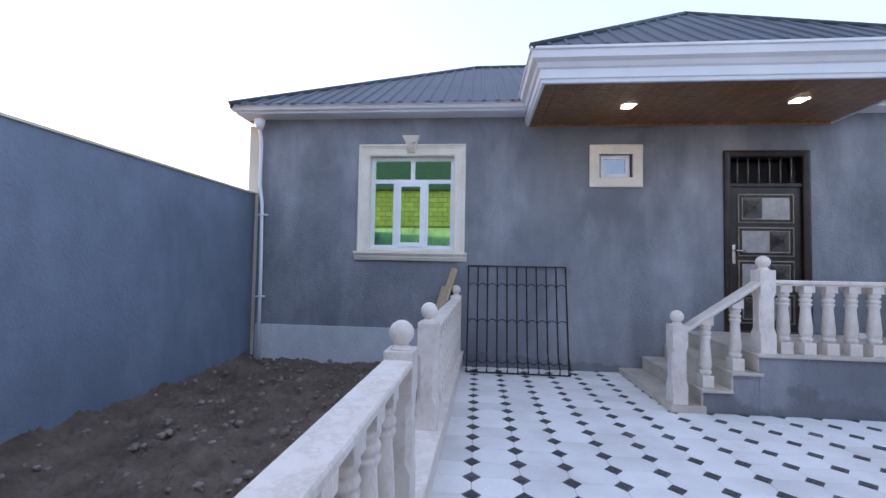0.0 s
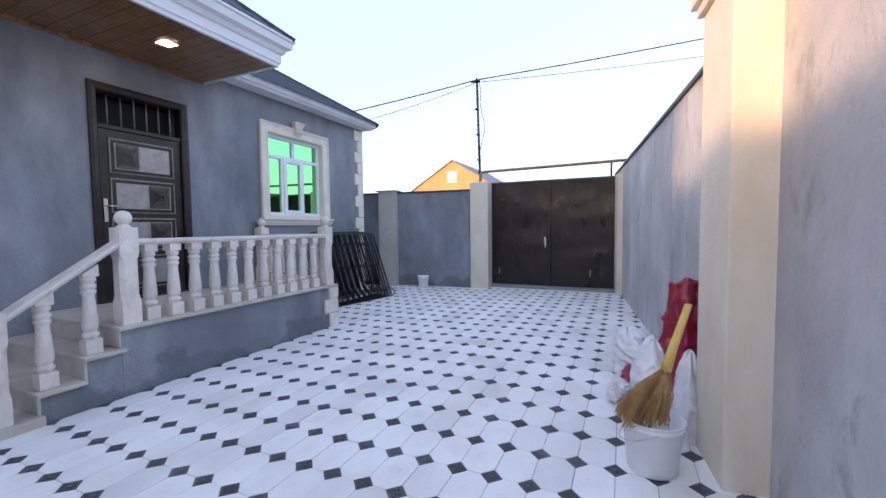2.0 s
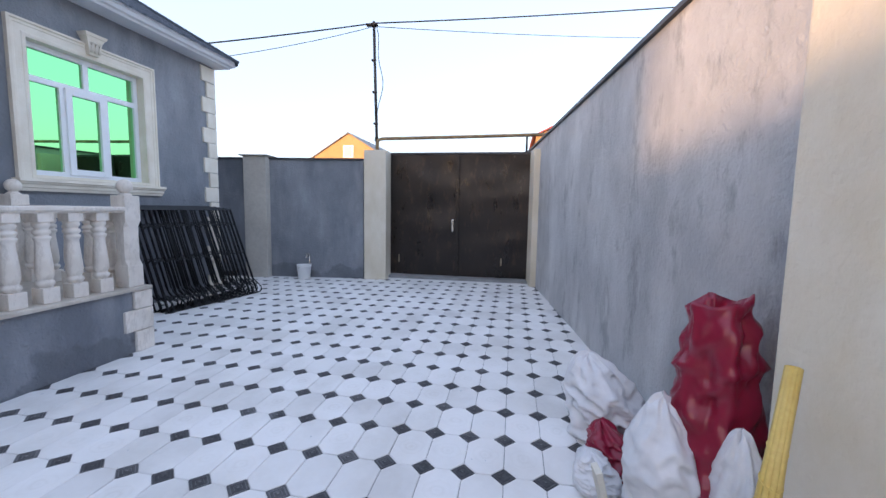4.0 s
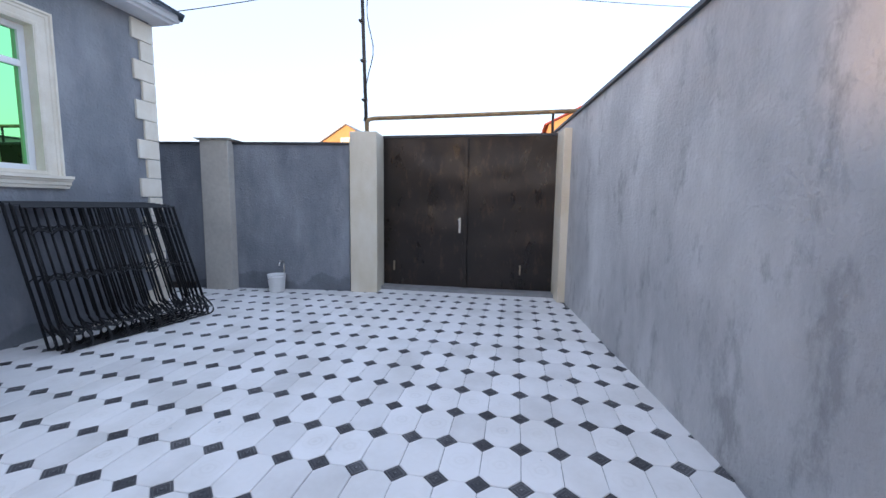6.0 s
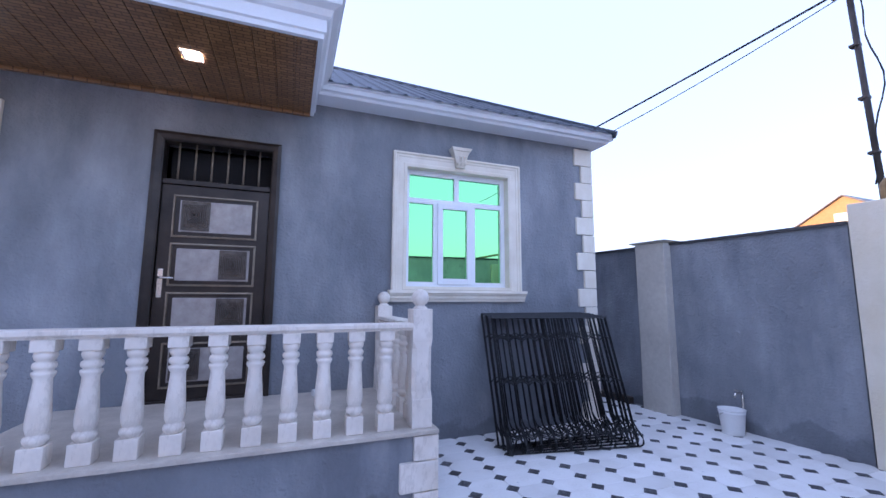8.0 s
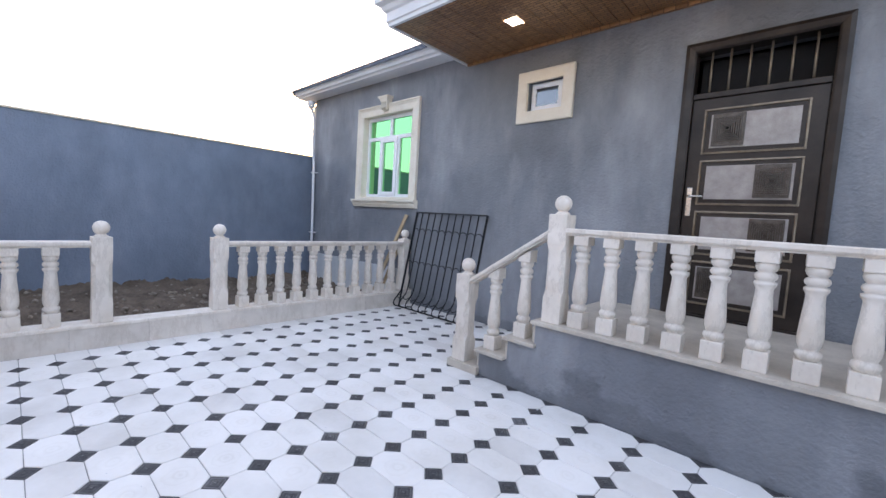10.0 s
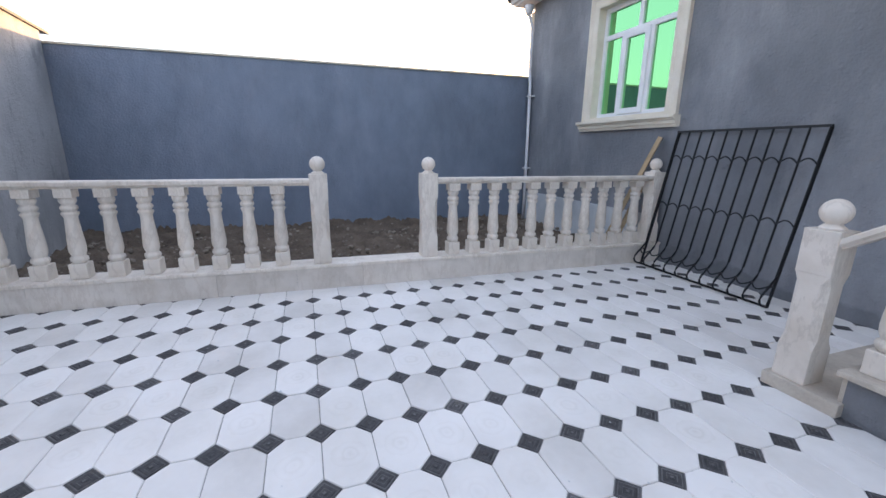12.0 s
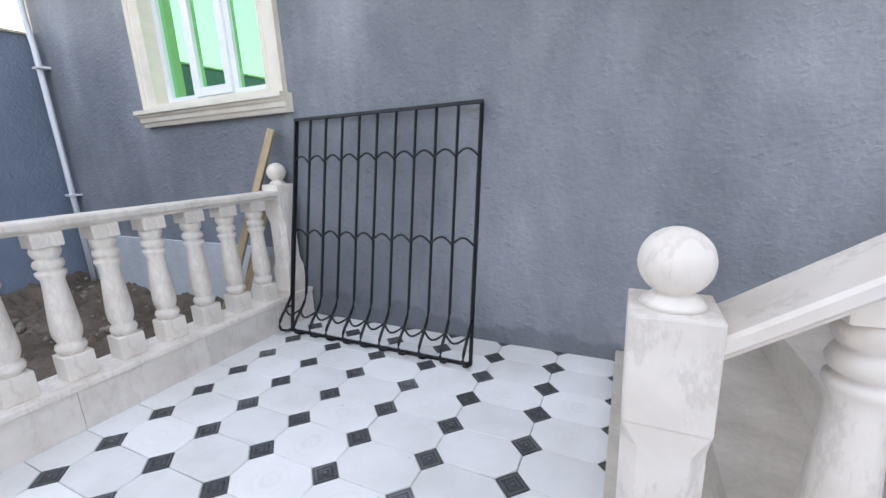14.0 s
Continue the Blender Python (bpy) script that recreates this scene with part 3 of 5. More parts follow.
for p, q in (((RX0, RY0, RZ), (RX0 + RUN, RY0 + RUN, TOPZ)), ((RX1, RY0, RZ), (RX1 - RUN, RY0 + RUN, TOPZ)), ((RX0 + RUN, RY0 + RUN, TOPZ), (RX1 - RUN, RY0 + RUN, TOPZ))):
    bm = bmesh.new()
    tube(bm, (p, q), 0.05, 8)
    part("ridge_cap", bm, M_ROOF, house_roof)

GUT = ((0.0, 0.0), (0.03, 0.0), (0.045, 0.025), (0.08, 0.036), (0.095, 0.075), (0.115, 0.085), (0.115, 0.108), (0.0, 0.108))
eaves = thing("eaves", Matrix.Identity(4), "white moulded gutter and soffit along the eaves", "gutter", "", "structure")
CX0, CX1, CY0 = 1.56, 5.52, 4.02
for x0, x1 in ((RX0 + 0.1, CX0 - 0.02), (CX1 + 0.02, RX1 - 0.1)):
    bm = bmesh.new()
    pts = [(x0, RY0 + 0.13), (x1, RY0 + 0.13)]
    if x0 < 0:
        pts = [(x0 + 0.0, 12.0)] + pts
    else:
        pts = pts + [(x1, 12.0)]
    sweep(bm, [(o, z + 3.55) for o, z in GUT], pts)
    part("gutter", bm, M_GUTTER, eaves)
    bm = bmesh.new()
    quad_box(bm, x0, x1, RY0 + 0.13, W + 0.02, 3.55, 3.57)
    part("soffit", bm, M_GUTTER, eaves)

# porch canopy with strip soffit, stepped cornice and its own hipped sheet roof
canopy = thing("porch_canopy", Matrix.Identity(4), "projecting porch canopy with white cornice and brown strip soffit", "canopy", "", "structure")
COR = ((0.0, 0.0), (0.035, 0.0), (0.04, 0.035), (0.055, 0.045), (0.055, 0.14), (0.08, 0.155), (0.10, 0.20), (0.15, 0.225), (0.16, 0.30), (0.18, 0.31), (0.18, 0.335), (0.0, 0.335))
bm = bmesh.new()
sweep(bm, [(o, z + 3.415) for o, z in COR], [(CX0, W + 0.001), (CX0, CY0), (CX1, CY0), (CX1, W + 0.001)])
part("cornice", bm, M_GUTTER, canopy)
bm = bmesh.new()
n = 26
for k in range(n):
    a, b = CX0 + (CX1 - CX0) * k / n, CX0 + (CX1 - CX0) * (k + 1) / n
    quad_box(bm, a + 0.002, b - 0.002, CY0 + 0.002, W - 0.002, 3.43, 3.446, 0.002)
quad_box(bm, CX0, CX1, CY0, W, 3.447, 3.455)
part("soffit", bm, M_SOFFIT, canopy)
bm = bmesh.new()
sweep(bm, [(0.0, 3.40), (0.03, 3.40), (0.035, 3.415), (0.035, 3.4285), (0.0, 3.4285)], [(CX1 - 0.003, W), (CX0 + 0.003, W)][::-1])
part("cover_strip", bm, M_SOFFIT, canopy)
APEX, BACK = Vector((3.72, 5.42, 5.02)), 8.4
cl, cr, cz = Vector((CX0 - 0.17, CY0 - 0.17, 3.752)), Vector((CX1 + 0.17, CY0 - 0.17, 3.752)), 3.752
for nm, corners in (("front_sheet", (cl, cr, APEX)), ("side_sheet", (Vector((cl.x, BACK, cz)), cl, APEX, Vector((APEX.x, BACK, APEX.z)))), ("side_sheet", (cr, Vector((cr.x, BACK, cz)), Vector((APEX.x, BACK, APEX.z)), APEX))):
    bm = bmesh.new()
    bm.faces.new([bm.verts.new(c) for c in corners])
    a, b = corners[0], corners[1]
    e = (b - a)
    cnt = int(e.length / 0.19)
    for k in range(1, cnt):
        s = k / cnt
        base = a + e * s
        if len(corners) == 3:
            f = min(s * e.length / (APEX.x - cl.x), (1 - s) * e.length / (cr.x - APEX.x))
            top = base + Vector((0, APEX.y - cl.y, APEX.z - cz)) * min(1, f)
            side = Vector((0.03, 0, 0))
        else:
            d = base.y - cl.y
            f = min(1, d / (APEX.y - cl.y))
            top = Vector((base.x + (APEX.x - base.x) * f, base.y, cz + (APEX.z - cz) * f))
            side = Vector((0, 0.03, 0))
        q = [bm.verts.new(c) for c in (base - side, base - side * 0.5 + Vector((0, 0, 0.022)), base + side * 0.5 + Vector((0, 0, 0.022)), base + side, top - side, top - side * 0.5 + Vector((0, 0, 0.022)), top + side * 0.5 + Vector((0, 0, 0.022)), top + side)]
        for i in range(3):
            bm.faces.new((q[i], q[i + 1], q[i + 5], q[i + 4]))
        bm.faces.new(q[:4])
    part(nm, bm, M_ROOF, canopy)
for p in (cl, cr, Vector((APEX.x, BACK, APEX.z))):
    bm = bmesh.new()
    tube(bm, (p, APEX), 0.04, 8)
    part("ridge_cap", bm, M_ROOF, canopy)
for x, y in ((2.69, 4.71), (4.59, 4.60)):
    t = thing("downlight", Matrix.Translation((x, y, 3.43)), "lit square recessed downlight in the brown soffit", "lamp", "canopy downlights")
    bm = bmesh.new()
    sweep(bm, [(0, -0.008), (0.018, -0.006), (0.018, 0), (0, 0)], [(-0.07, -0.07), (-0.07, 0.07), (0.07, 0.07), (0.07, -0.07)], True)
    part("rim", bm, M_PVC, t)
    part("diffuser", box_bm(-0.07, 0.07, -0.07, 0.07, -0.006, -0.001), M_LIT, t)

# ---- windows and doors ----


def moulding(bm, x0, x1, z0, z1, prof, y):
    """Four mitred lengths of moulding round an opening; prof holds (in from the edge, out from the wall)."""
    rings = []
    for sx, sz, cx, cz_ in ((1, 1, x0, z0), (-1, 1, x1, z0), (-1, -1, x1, z1), (1, -1, x0, z1)):
        rings.append([bm.verts.new((cx + sx * i, y - o, cz_ + sz * i)) for i, o in prof])
    m = len(prof)
    for k in range(4):
        a, b = rings[k], rings[(k + 1) % 4]
        for j in range(m):
            bm.faces.new((a[j], a[(j + 1) % m], b[(j + 1) % m], b[j]))


def bar_frame(bm, x0, x1, z0, z1, w, y0, y1):
    quad_box(bm, x0, x0 + w, y0, y1, z0, z1, 0.004)
    quad_box(bm, x1 - w, x1, y0, y1, z0, z1, 0.004)
    quad_box(bm, x0 + w - 0.001, x1 - w + 0.001, y0 + 0.001, y1 - 0.001, z0, z0 + w, 0.004)
    quad_box(bm, x0 + w - 0.001, x1 - w + 0.001, y0 + 0.001, y1 - 0.001, z1 - w, z1, 0.004)


def big_window(idx, xs):
    x0, x1 = xs
    t = thing("window_%d" % idx, Matrix.Identity(4), "white plastic window with green mirror glass in a cream moulded surround", "window", "front windows", "structure")
    bm = bmesh.new()
    moulding(bm, x0, x1, 1.482, WZ1, ((0, 0.0), (0, 0.045), (0.022, 0.052), (0.032, 0.036), (0.052, 0.036), (0.06, 0.028), (0.12, 0.028), (0.128, 0.034), (TW, 0.034), (TW, 0.0)), W - 0.0005)
    part("surround", bm, M_TRIM, t)
    bm = bmesh.new()
    moulding(bm, x0 + TW, x1 - TW, WZ0 + 0.03, WZ1 - TW, ((-0.004, 0.03), (0.012, 0.03), (0.012, -0.13), (-0.004, -0.13)), W)
    part("reveal", bm, M_TRIM, t)
    bm = bmesh.new()
    prof = [(-0.06, 1.475), (0.04, 1.475), (0.045, 1.50), (0.065, 1.51), (0.07, 1.54), (0.085, 1.55), (0.09, 1.565), (0.11, 1.57), (0.11, 1.60), (-0.06, 1.60)]
    vs = [[bm.verts.new((x, W - 0.001 - max(o, 0.0), z)) for o, z in prof] for x in (x0 - 0.035, x1 + 0.035)]
    for k in range(len(prof)):
        a = (k + 1) % len(prof)
        bm.faces.new((vs[0][k], vs[0][a], vs[1][a], vs[1][k]))
    bm.faces.new(vs[0]); bm.faces.new(vs[1])
    part("window_sill", bm, M_TRIM, t)
    xm = (x0 + x1) / 2 - 0.01
    bm = bmesh.new()
    kz = WZ1 - 0.12
    for w0, w1, a, b, o in ((0.055, 0.062, 0.0, 0.05, 0.075), (0.062, 0.085, 0.05, 0.15, 0.085), (0.085, 0.105, 0.15, 0.19, 0.10), (0.11, 0.125, 0.192, 0.225, 0.12)):
        q = [bm.verts.new(c) for c in ((xm - w0, W - 0.001, kz + a), (xm + w0, W - 0.001, kz + a), (xm + w1, W - 0.001, kz + b), (xm - w1, W - 0.001, kz + b),
                                       (xm - w0, W - o, kz + a), (xm + w0, W - o, kz + a), (xm + w1, W - o - 0.01, kz + b), (xm - w1, W - o - 0.01, kz + b))]
        for f in ((0, 1, 2, 3), (4, 5, 6, 7), (0, 1, 5, 4), (1, 2, 6, 5), (2, 3, 7, 6), (3, 0, 4, 7)):
            bm.faces.new([q[i] for i in f])
    for dx in (-0.045, 0.0, 0.045):
        tube(bm, ((xm + dx, W - 0.09, kz + 0.02), (xm + dx, W - 0.105, kz + 0.06), (xm + dx, W - 0.10, kz + 0.13)), 0.014, 8)
    part("keystone", bm, M_TRIM, t)
    ix0, ix1, iz0, iz1 = x0 + TW + 0.013, x1 - TW - 0.013, WZ0 + 0.043, WZ1 - TW - 0.013
    w, h = ix1 - ix0, iz1 - iz0
    zt, y0, y1 = iz1 - h * 0.265, W + 0.075, W + 0.135
    ma, mb = ix0 + w * 0.30, ix0 + w * 0.66
    bm = bmesh.new()
    bar_frame(bm, ix0, ix1, iz0, iz1, 0.055, y0, y1)
    quad_box(bm, ix0 + 0.044, ix1 - 0.044, y0 + 0.002, y1 - 0.002, zt - 0.03, zt + 0.03, 0.004)
    quad_box(bm, (ix0 + ix1) / 2 - 0.03, (ix0 + ix1) / 2 + 0.03, y0 + 0.002, y1 - 0.002, zt + 0.029, iz1 - 0.044, 0.004)
    for m in (ma, mb):
        quad_box(bm, m - 0.036, m + 0.036, y0 + 0.002, y1 - 0.002, iz0 + 0.044, zt - 0.029, 0.004)
    part("window_frame", bm, M_PVC, t)
    bm = bmesh.new()
    bar_frame(bm, ma + 0.012, mb - 0.012, iz0 + 0.03, zt - 0.012, 0.066, y0 - 0.022, y0 + 0.02)
    sash = part("sash", bm, M_PVC, t)
    yp = y0 + 0.03
    for a, b, c, d, who in ((ix0 + 0.04, (ix0 + ix1) / 2 - 0.025, zt + 0.025, iz1 - 0.04, t), ((ix0 + ix1) / 2 + 0.025, ix1 - 0.04, zt + 0.025, iz1 - 0.04, t),
                            (ix0 + 0.04, ma - 0.025, iz0 + 0.04, zt - 0.025, t), (mb + 0.025, ix1 - 0.04, iz0 + 0.04, zt - 0.025, t), (ma + 0.06, mb - 0.06, iz0 + 0.08, zt - 0.06, sash)):
        part("pane", box_bm(a, b, yp - (0.02 if who is sash else 0), yp + 0.008 - (0.02 if who is sash else 0), c, d), M_GLASS, who, "green mirror glass pane" if who is t else "")
    return t


big_window(1, W1)
big_window(2, W2)

t = thing("window_3", Matrix.Identity(4), "small white hopper window in a plain cream surround", "window", "", "structure")
bm = bmesh.new()
moulding(bm, SW[0], SW[1], SW[2], SW[3], ((0, 0), (0, 0.035), (0.02, 0.04), (0.13, 0.04), (0.13, 0)), W - 0.0005)
part("surround", bm, M_TRIM, t)
bm = bmesh.new()
bar_frame(bm, SW[0] + 0.14, SW[1] - 0.14, SW[2] + 0.12, SW[3] - 0.12, 0.04, W + 0.06, W + 0.12)
part("window_frame", bm, M_PVC, t)
bm = bmesh.new()
bar_frame(bm, SW[0] + 0.165, SW[1] - 0.165, SW[2] + 0.145, SW[3] - 0.145, 0.05, W + 0.025, W + 0.065)
sash = part("sash", bm, M_PVC, t)
M_GREYGLASS = mat("grey_reflective_glass", (0.22, 0.24, 0.26), (0.26, 0.28, 0.30), 0.05, 0.9, big=2, bumps=0)
part("pane", box_bm(SW[0] + 0.21, SW[1] - 0.21, W + 0.04, W + 0.048, SW[2] + 0.19, SW[3] - 0.19), M_GREYGLASS, sash)

# front door with barred transom and four inlaid panels
t = thing("door_1", Matrix.Identity(4), "dark brown steel entrance door, closed, with inlaid panels and barred transom", "door", "", "structure")
x0, x1, z0, z1 = DR
bm = bmesh.new()
moulding(bm, x0, x1, z0 - 0.07, z1, ((0, 0), (0, 0.03), (0.03, 0.04), (0.07, 0.03), (0.085, 0.015), (0.085, -0.12), (0.0, -0.12)), W - 0.0005)
part("door_frame", bm, M_DOOR, t)
ix0, ix1, ztr = x0 + 0.088, x1 - 0.088, 2.555
bm = bmesh.new()
quad_box(bm, ix0, ix1, W + 0.02, W + 0.07, z0 + 0.005, ztr, 0.005)
leaf = part("leaf", bm, M_DOOR, t)
part("transom_rail", box_bm(ix0, ix1, W - 0.002, W + 0.075, ztr + 0.002, ztr + 0.05, 0.005), M_DOOR, t)
# near-black backing painted as the shade behind the transom bars
part("transom_back", box_bm(ix0, ix1, W + 0.25, W + 0.26, ztr + 0.05, z1 - 0.09), M_DARK, t)
for k in range(6):
    bm = bmesh.new()
    bx = ix0 + (ix1 - ix0) * (k + 0.8) / 6.6
    tube(bm, ((bx, W + 0.03, ztr + 0.05), (bx, W + 0.03, z1 - 0.088)), 0.009, 8)
    part("transom_bar", bm, M_PATINA, t)
lw = ix1 - ix0
for k in range(4):
    pz1 = 2.46 - k * 0.45
    pz0, pa, pb = pz1 - 0.395, ix0 + 0.10, ix1 - 0.10
    bm = bmesh.new()
    moulding(bm, pa, pb, pz0, pz1, ((0, 0), (0, 0.012), (0.014, 0.014), (0.018, 0), ), W + 0.0195)
    part("panel_bead", bm, M_PATINA, leaf)
    part("panel", box_bm(pa + 0.055, pb - 0.05, W + 0.012, W + 0.019, pz0 + 0.05, pz1 - 0.05, 0.003), M_DOORIN, leaf)
    side = pa + 0.07 if k in (0, 3) else pb - 0.07 - 0.235
    bm = bmesh.new()
    zz0, zz1 = pz0 + 0.065, pz1 - 0.055
    quad_box(bm, side, side + 0.235, W - 0.003, W + 0.0115, zz0, zz1, 0.004)
    cxx, czz = side + 0.1175, (zz0 + zz1) / 2
    for r in range(7):   # stepped rings rise to a blunt pyramid
        f, g2 = 1 - r * 0.135, 1 - r * 0.135 - 0.075
        moulding(bm, cxx - 0.11 * f, cxx + 0.11 * f, czz - 0.11 * f, czz + 0.11 * f, ((0, 0), (0, 0.010 + r * 0.007), (0.11 * (f - g2), 0.010 + r * 0.007), (0.11 * (f - g2), 0)), W - 0.002)
    boss = part("pyramid_boss", bm, M_BOSS, leaf)
bm = bmesh.new()
hx, hz = ix0 + 0.045, 1.64
quad_box(bm, hx - 0.022, hx + 0.022, W + 0.008, W + 0.019, hz - 0.13, hz + 0.13, 0.006)
tube(bm, ((hx, W + 0.015, hz + 0.05), (hx, W - 0.04, hz + 0.05), (hx + 0.02, W - 0.048, hz + 0.05), (hx + 0.115, W - 0.045, hz + 0.045)), 0.010, 8)
part("door_handle", bm, M_CHROME, leaf, "brushed steel lever handle")

# ---- porch ----
PZ, PY0, PX0, PX1 = 0.60, 3.90, 3.66, 6.42
porch = thing("porch", Matrix.Identity(4), "raised porch with grey-blue plastered sides and beige stone treads", "porch", "", "structure")
bm = bmesh.new()
quad_box(bm, PX0, PX1 - 0.02, PY0, W - 0.002, -0.1, PZ - 0.03)
part("plastered_base", bm, M_WALL, porch)
part("floor_slab", box_bm(PX0 - 0.03, PX1 + 0.02, PY0 - 0.035, W - 0.004, PZ - 0.03, PZ, 0.006), M_TREAD, porch)
STEPS = ((2.80, 3.14, 0.07), (3.10, 3.40, 0.235), (3.385, 3.68, 0.415))
for a, b, z in STEPS:
    if z > 0.1:
        part("step_core", box_bm(a + 0.03, 3.415 if b < 3.6 else PX0, PY0 + 0.005, W - 0.004, -0.05, z - 0.028), M_WALL, porch)
        part("riser", box_bm(a + 0.012, a + 0.03, PY0 + 0.004, W - 0.006, z - 0.2, z - 0.0285), M_TREAD, porch)
    part("tread", box_bm(a, b, PY0 - 0.04, W - 0.005, z - 0.028 if z > 0.1 else 0.0, z, 0.006), M_TREAD, porch)
part("riser", box_bm(PX0 - 0.018, PX0 - 0.001, PY0 + 0.004, W - 0.006, 0.42, PZ - 0.031), M_TREAD, porch)
for k, (wd, z0_, z1_) in enumerate(((0.16, 0.40, 0.565), (0.26, 0.20, 0.395), (0.16, 0.0, 0.195))):
    part("quoin", box_bm(PX1 - wd - 0.0, PX1 + 0.02, PY0 - 0.03, PY0 + wd, z0_, z1_, 0.012), M_STONE, porch)
z = 0.0
k = 0
quoins = thing("quoins", Matrix.Identity(4), "cream corner quoins alternating long and short", "quoins", "", "structure")
while z < 3.4:
    wd = 0.16 if k % 2 else 0.26
    h = min(0.235, 3.545 - z)
    part("quoin", box_bm(9.15 - wd, 9.175, W - 0.028, W + wd, z + 0.003, z + h - 0.003, 0.01), M_TRIM, quoins)
    z += h
    k += 1

# ---- balustrades ----
BH = 0.68


def baluster_data(h, slope=0.0):
    bm = bmesh.new()
    s = h / 0.68
    quad_box(bm, -0.057, 0.057, -0.057, 0.057, 0, 0.118 * s, 0.006)
    quad_box(bm, -0.055, 0.055, -0.055, 0.055, h - 0.066, h, 0.006)
    prof = [(0.044, 0.112), (0.044, 0.124), (0.054, 0.134), (0.058, 0.149), (0.054, 0.164), (0.042, 0.173), (0.045, 0.181), (0.053, 0.203), (0.056, 0.235), (0.053, 0.29),
            (0.047, 0.37), (0.042, 0.435), (0.041, 0.468), (0.050, 0.484), (0.054, 0.494), (0.053, 0.505), (0.039, 0.512), (0.051, 0.524), (0.055, 0.538), (0.050, 0.553), (0.037, 0.561), (0.047, 0.572), (0.054, 0.592), (0.050, 0.616)]
    for v in bm.verts:   # a stair baluster's top block is cut to the rail
        if slope and v.co.z > h - 0.02:
            v.co.z += slope * v.co.x
    lathe(bm, [(r, z * s) for r, z in prof], 20)
    return data_of("baluster", bm, M_STONE)


def newel_data(h):
    bm = bmesh.new()
    quad_box(bm, -0.075, 0.075, -0.075, 0.075, 0, h * 0.24, 0.006)
    quad_box(bm, -0.075, 0.075, -0.075, 0.075, h * 0.72, h, 0.006)
    lo = []
    for z, c in ((h * 0.235, 0.0), (h * 0.30, 0.028), (h * 0.66, 0.028), (h * 0.725, 0.0)):
        a, b = 0.073, 0.073 - c - 0.001
        lo.append([bm.verts.new((x, y, z)) for x, y in ((a, -b), (a, b), (b, a), (-b, a), (-a, b), (-a, -b), (-b, -a), (b, -a))])
    for p, q in zip(lo, lo[1:]):
        for i in range(8):
            bm.faces.new((p[i], p[(i + 1) % 8], q[(i + 1) % 8], q[i]))
    return data_of("newel", bm, M_STONE)


def ball_data():
    bm = bmesh.new()
    prof = [(0.058, 0.0), (0.050, 0.012), (0.038, 0.022)]
    prof += [(0.064 * math.sin(a), 0.083 - 0.064 * math.cos(a)) for a in (math.pi * (0.17 + 0.81 * k / 13) for k in range(14))]
    lathe(bm, prof, 24)
    return data_of("ball", bm, M_STONE)


BAL, BALL = baluster_data(BH), ball_data()


def newel(parent, x, y, z, me, h):
    n = part_of("newel", me, parent, Matrix.Translation((x, y, z)))
    part_of("ball", BALL, n, Matrix.Translation((0, 0, h - 0.001)))


def rail_bm(p, q, w=0.075, h=0.042):
    """Flat handrail with a small lower moulding, between two points."""
    p, q = Vector(p), Vector(q)
    d = q - p
    side = Vector((-d.y, d.x, 0)).normalized()
    prof = ((-w, 0.012), (-w * 0.85, 0.0), (-w * 0.7, -0.0), (-w * 0.7, -0.012), (w * 0.7, -0.012), (w * 0.7, 0), (w * 0.85, 0.0), (w, 0.012), (w, h - 0.008), (w * 0.9, h), (-w * 0.9, h), (-w, h - 0.008))
    bm = bmesh.new()
    a = [bm.verts.new(p + side * u + Vector((0, 0, v))) for u, v in prof]
    b = [bm.verts.new(q + side * u + Vector((0, 0, v))) for u, v in prof]
    n = len(prof)
    for k in range(n):
        bm.faces.new((a[k], a[(k + 1) % n], b[(k + 1) % n], b[k]))
    bm.faces.new(a)
    bm.faces.new(b)
    return bm


FX, FZ = 0.50, 0.222
N_F = newel_data(0.775)
FENCE_TURN = Matrix.Translation((0.5, 2.7, 0)) @ Matrix.Rotation(radians(-1.6), 4, "Z") @ Matrix.Translation((-0.5, -2.7, 0))
fence = thing("garden_balustrade", FENCE_TURN, "pale limestone balustrade with ball newels between paving and soil", "balustrade")
part("kerb", box_bm(0.40, 0.588, -1.03, W - 0.002, -0.12, FZ - 0.03, 0.004), M_JOINT, fence)
cuts = [-1.03, -0.42, 0.2, 0.83, 1.45, 2.02, 2.66, 3.25, 3.9, 4.5, 5.0, W - 0.003]
for a, b in zip(cuts, cuts[1:]):
    part("kerb_slab", box_bm(0.5885, 0.601 + random.uniform(0, 0.003), a + 0.0007, b - 0.0007, -0.03, FZ - 0.0305, 0.001), M_KERB, fence)
part("coping", box_bm(0.385, 0.615, -1.03, W - 0.003, FZ - 0.029, FZ, 0.006), M_STONE, fence)
for y in (-0.90, 1.675, 2.65, 5.25):
    newel(fence, FX, y, FZ, N_F, 0.775)
for y0, y1, cnt, first, gap in ((-0.90, 1.675, 9, -0.58, 0.2405), (2.65, 5.25, 11, 2.895, 0.2125)):
    part("handrail", rail_bm((FX, y0 + 0.07, FZ + BH + 0.012), (FX, y1 - 0.07, FZ + BH + 0.012)), M_STONE, fence)
    for k in range(cnt):
        y = first + gap * k
        part_of("baluster", BAL, fence, Matrix.Translation((FX, y, FZ)) @ Matrix.Rotation(random.uniform(-0.05, 0.05), 4, "Z"))

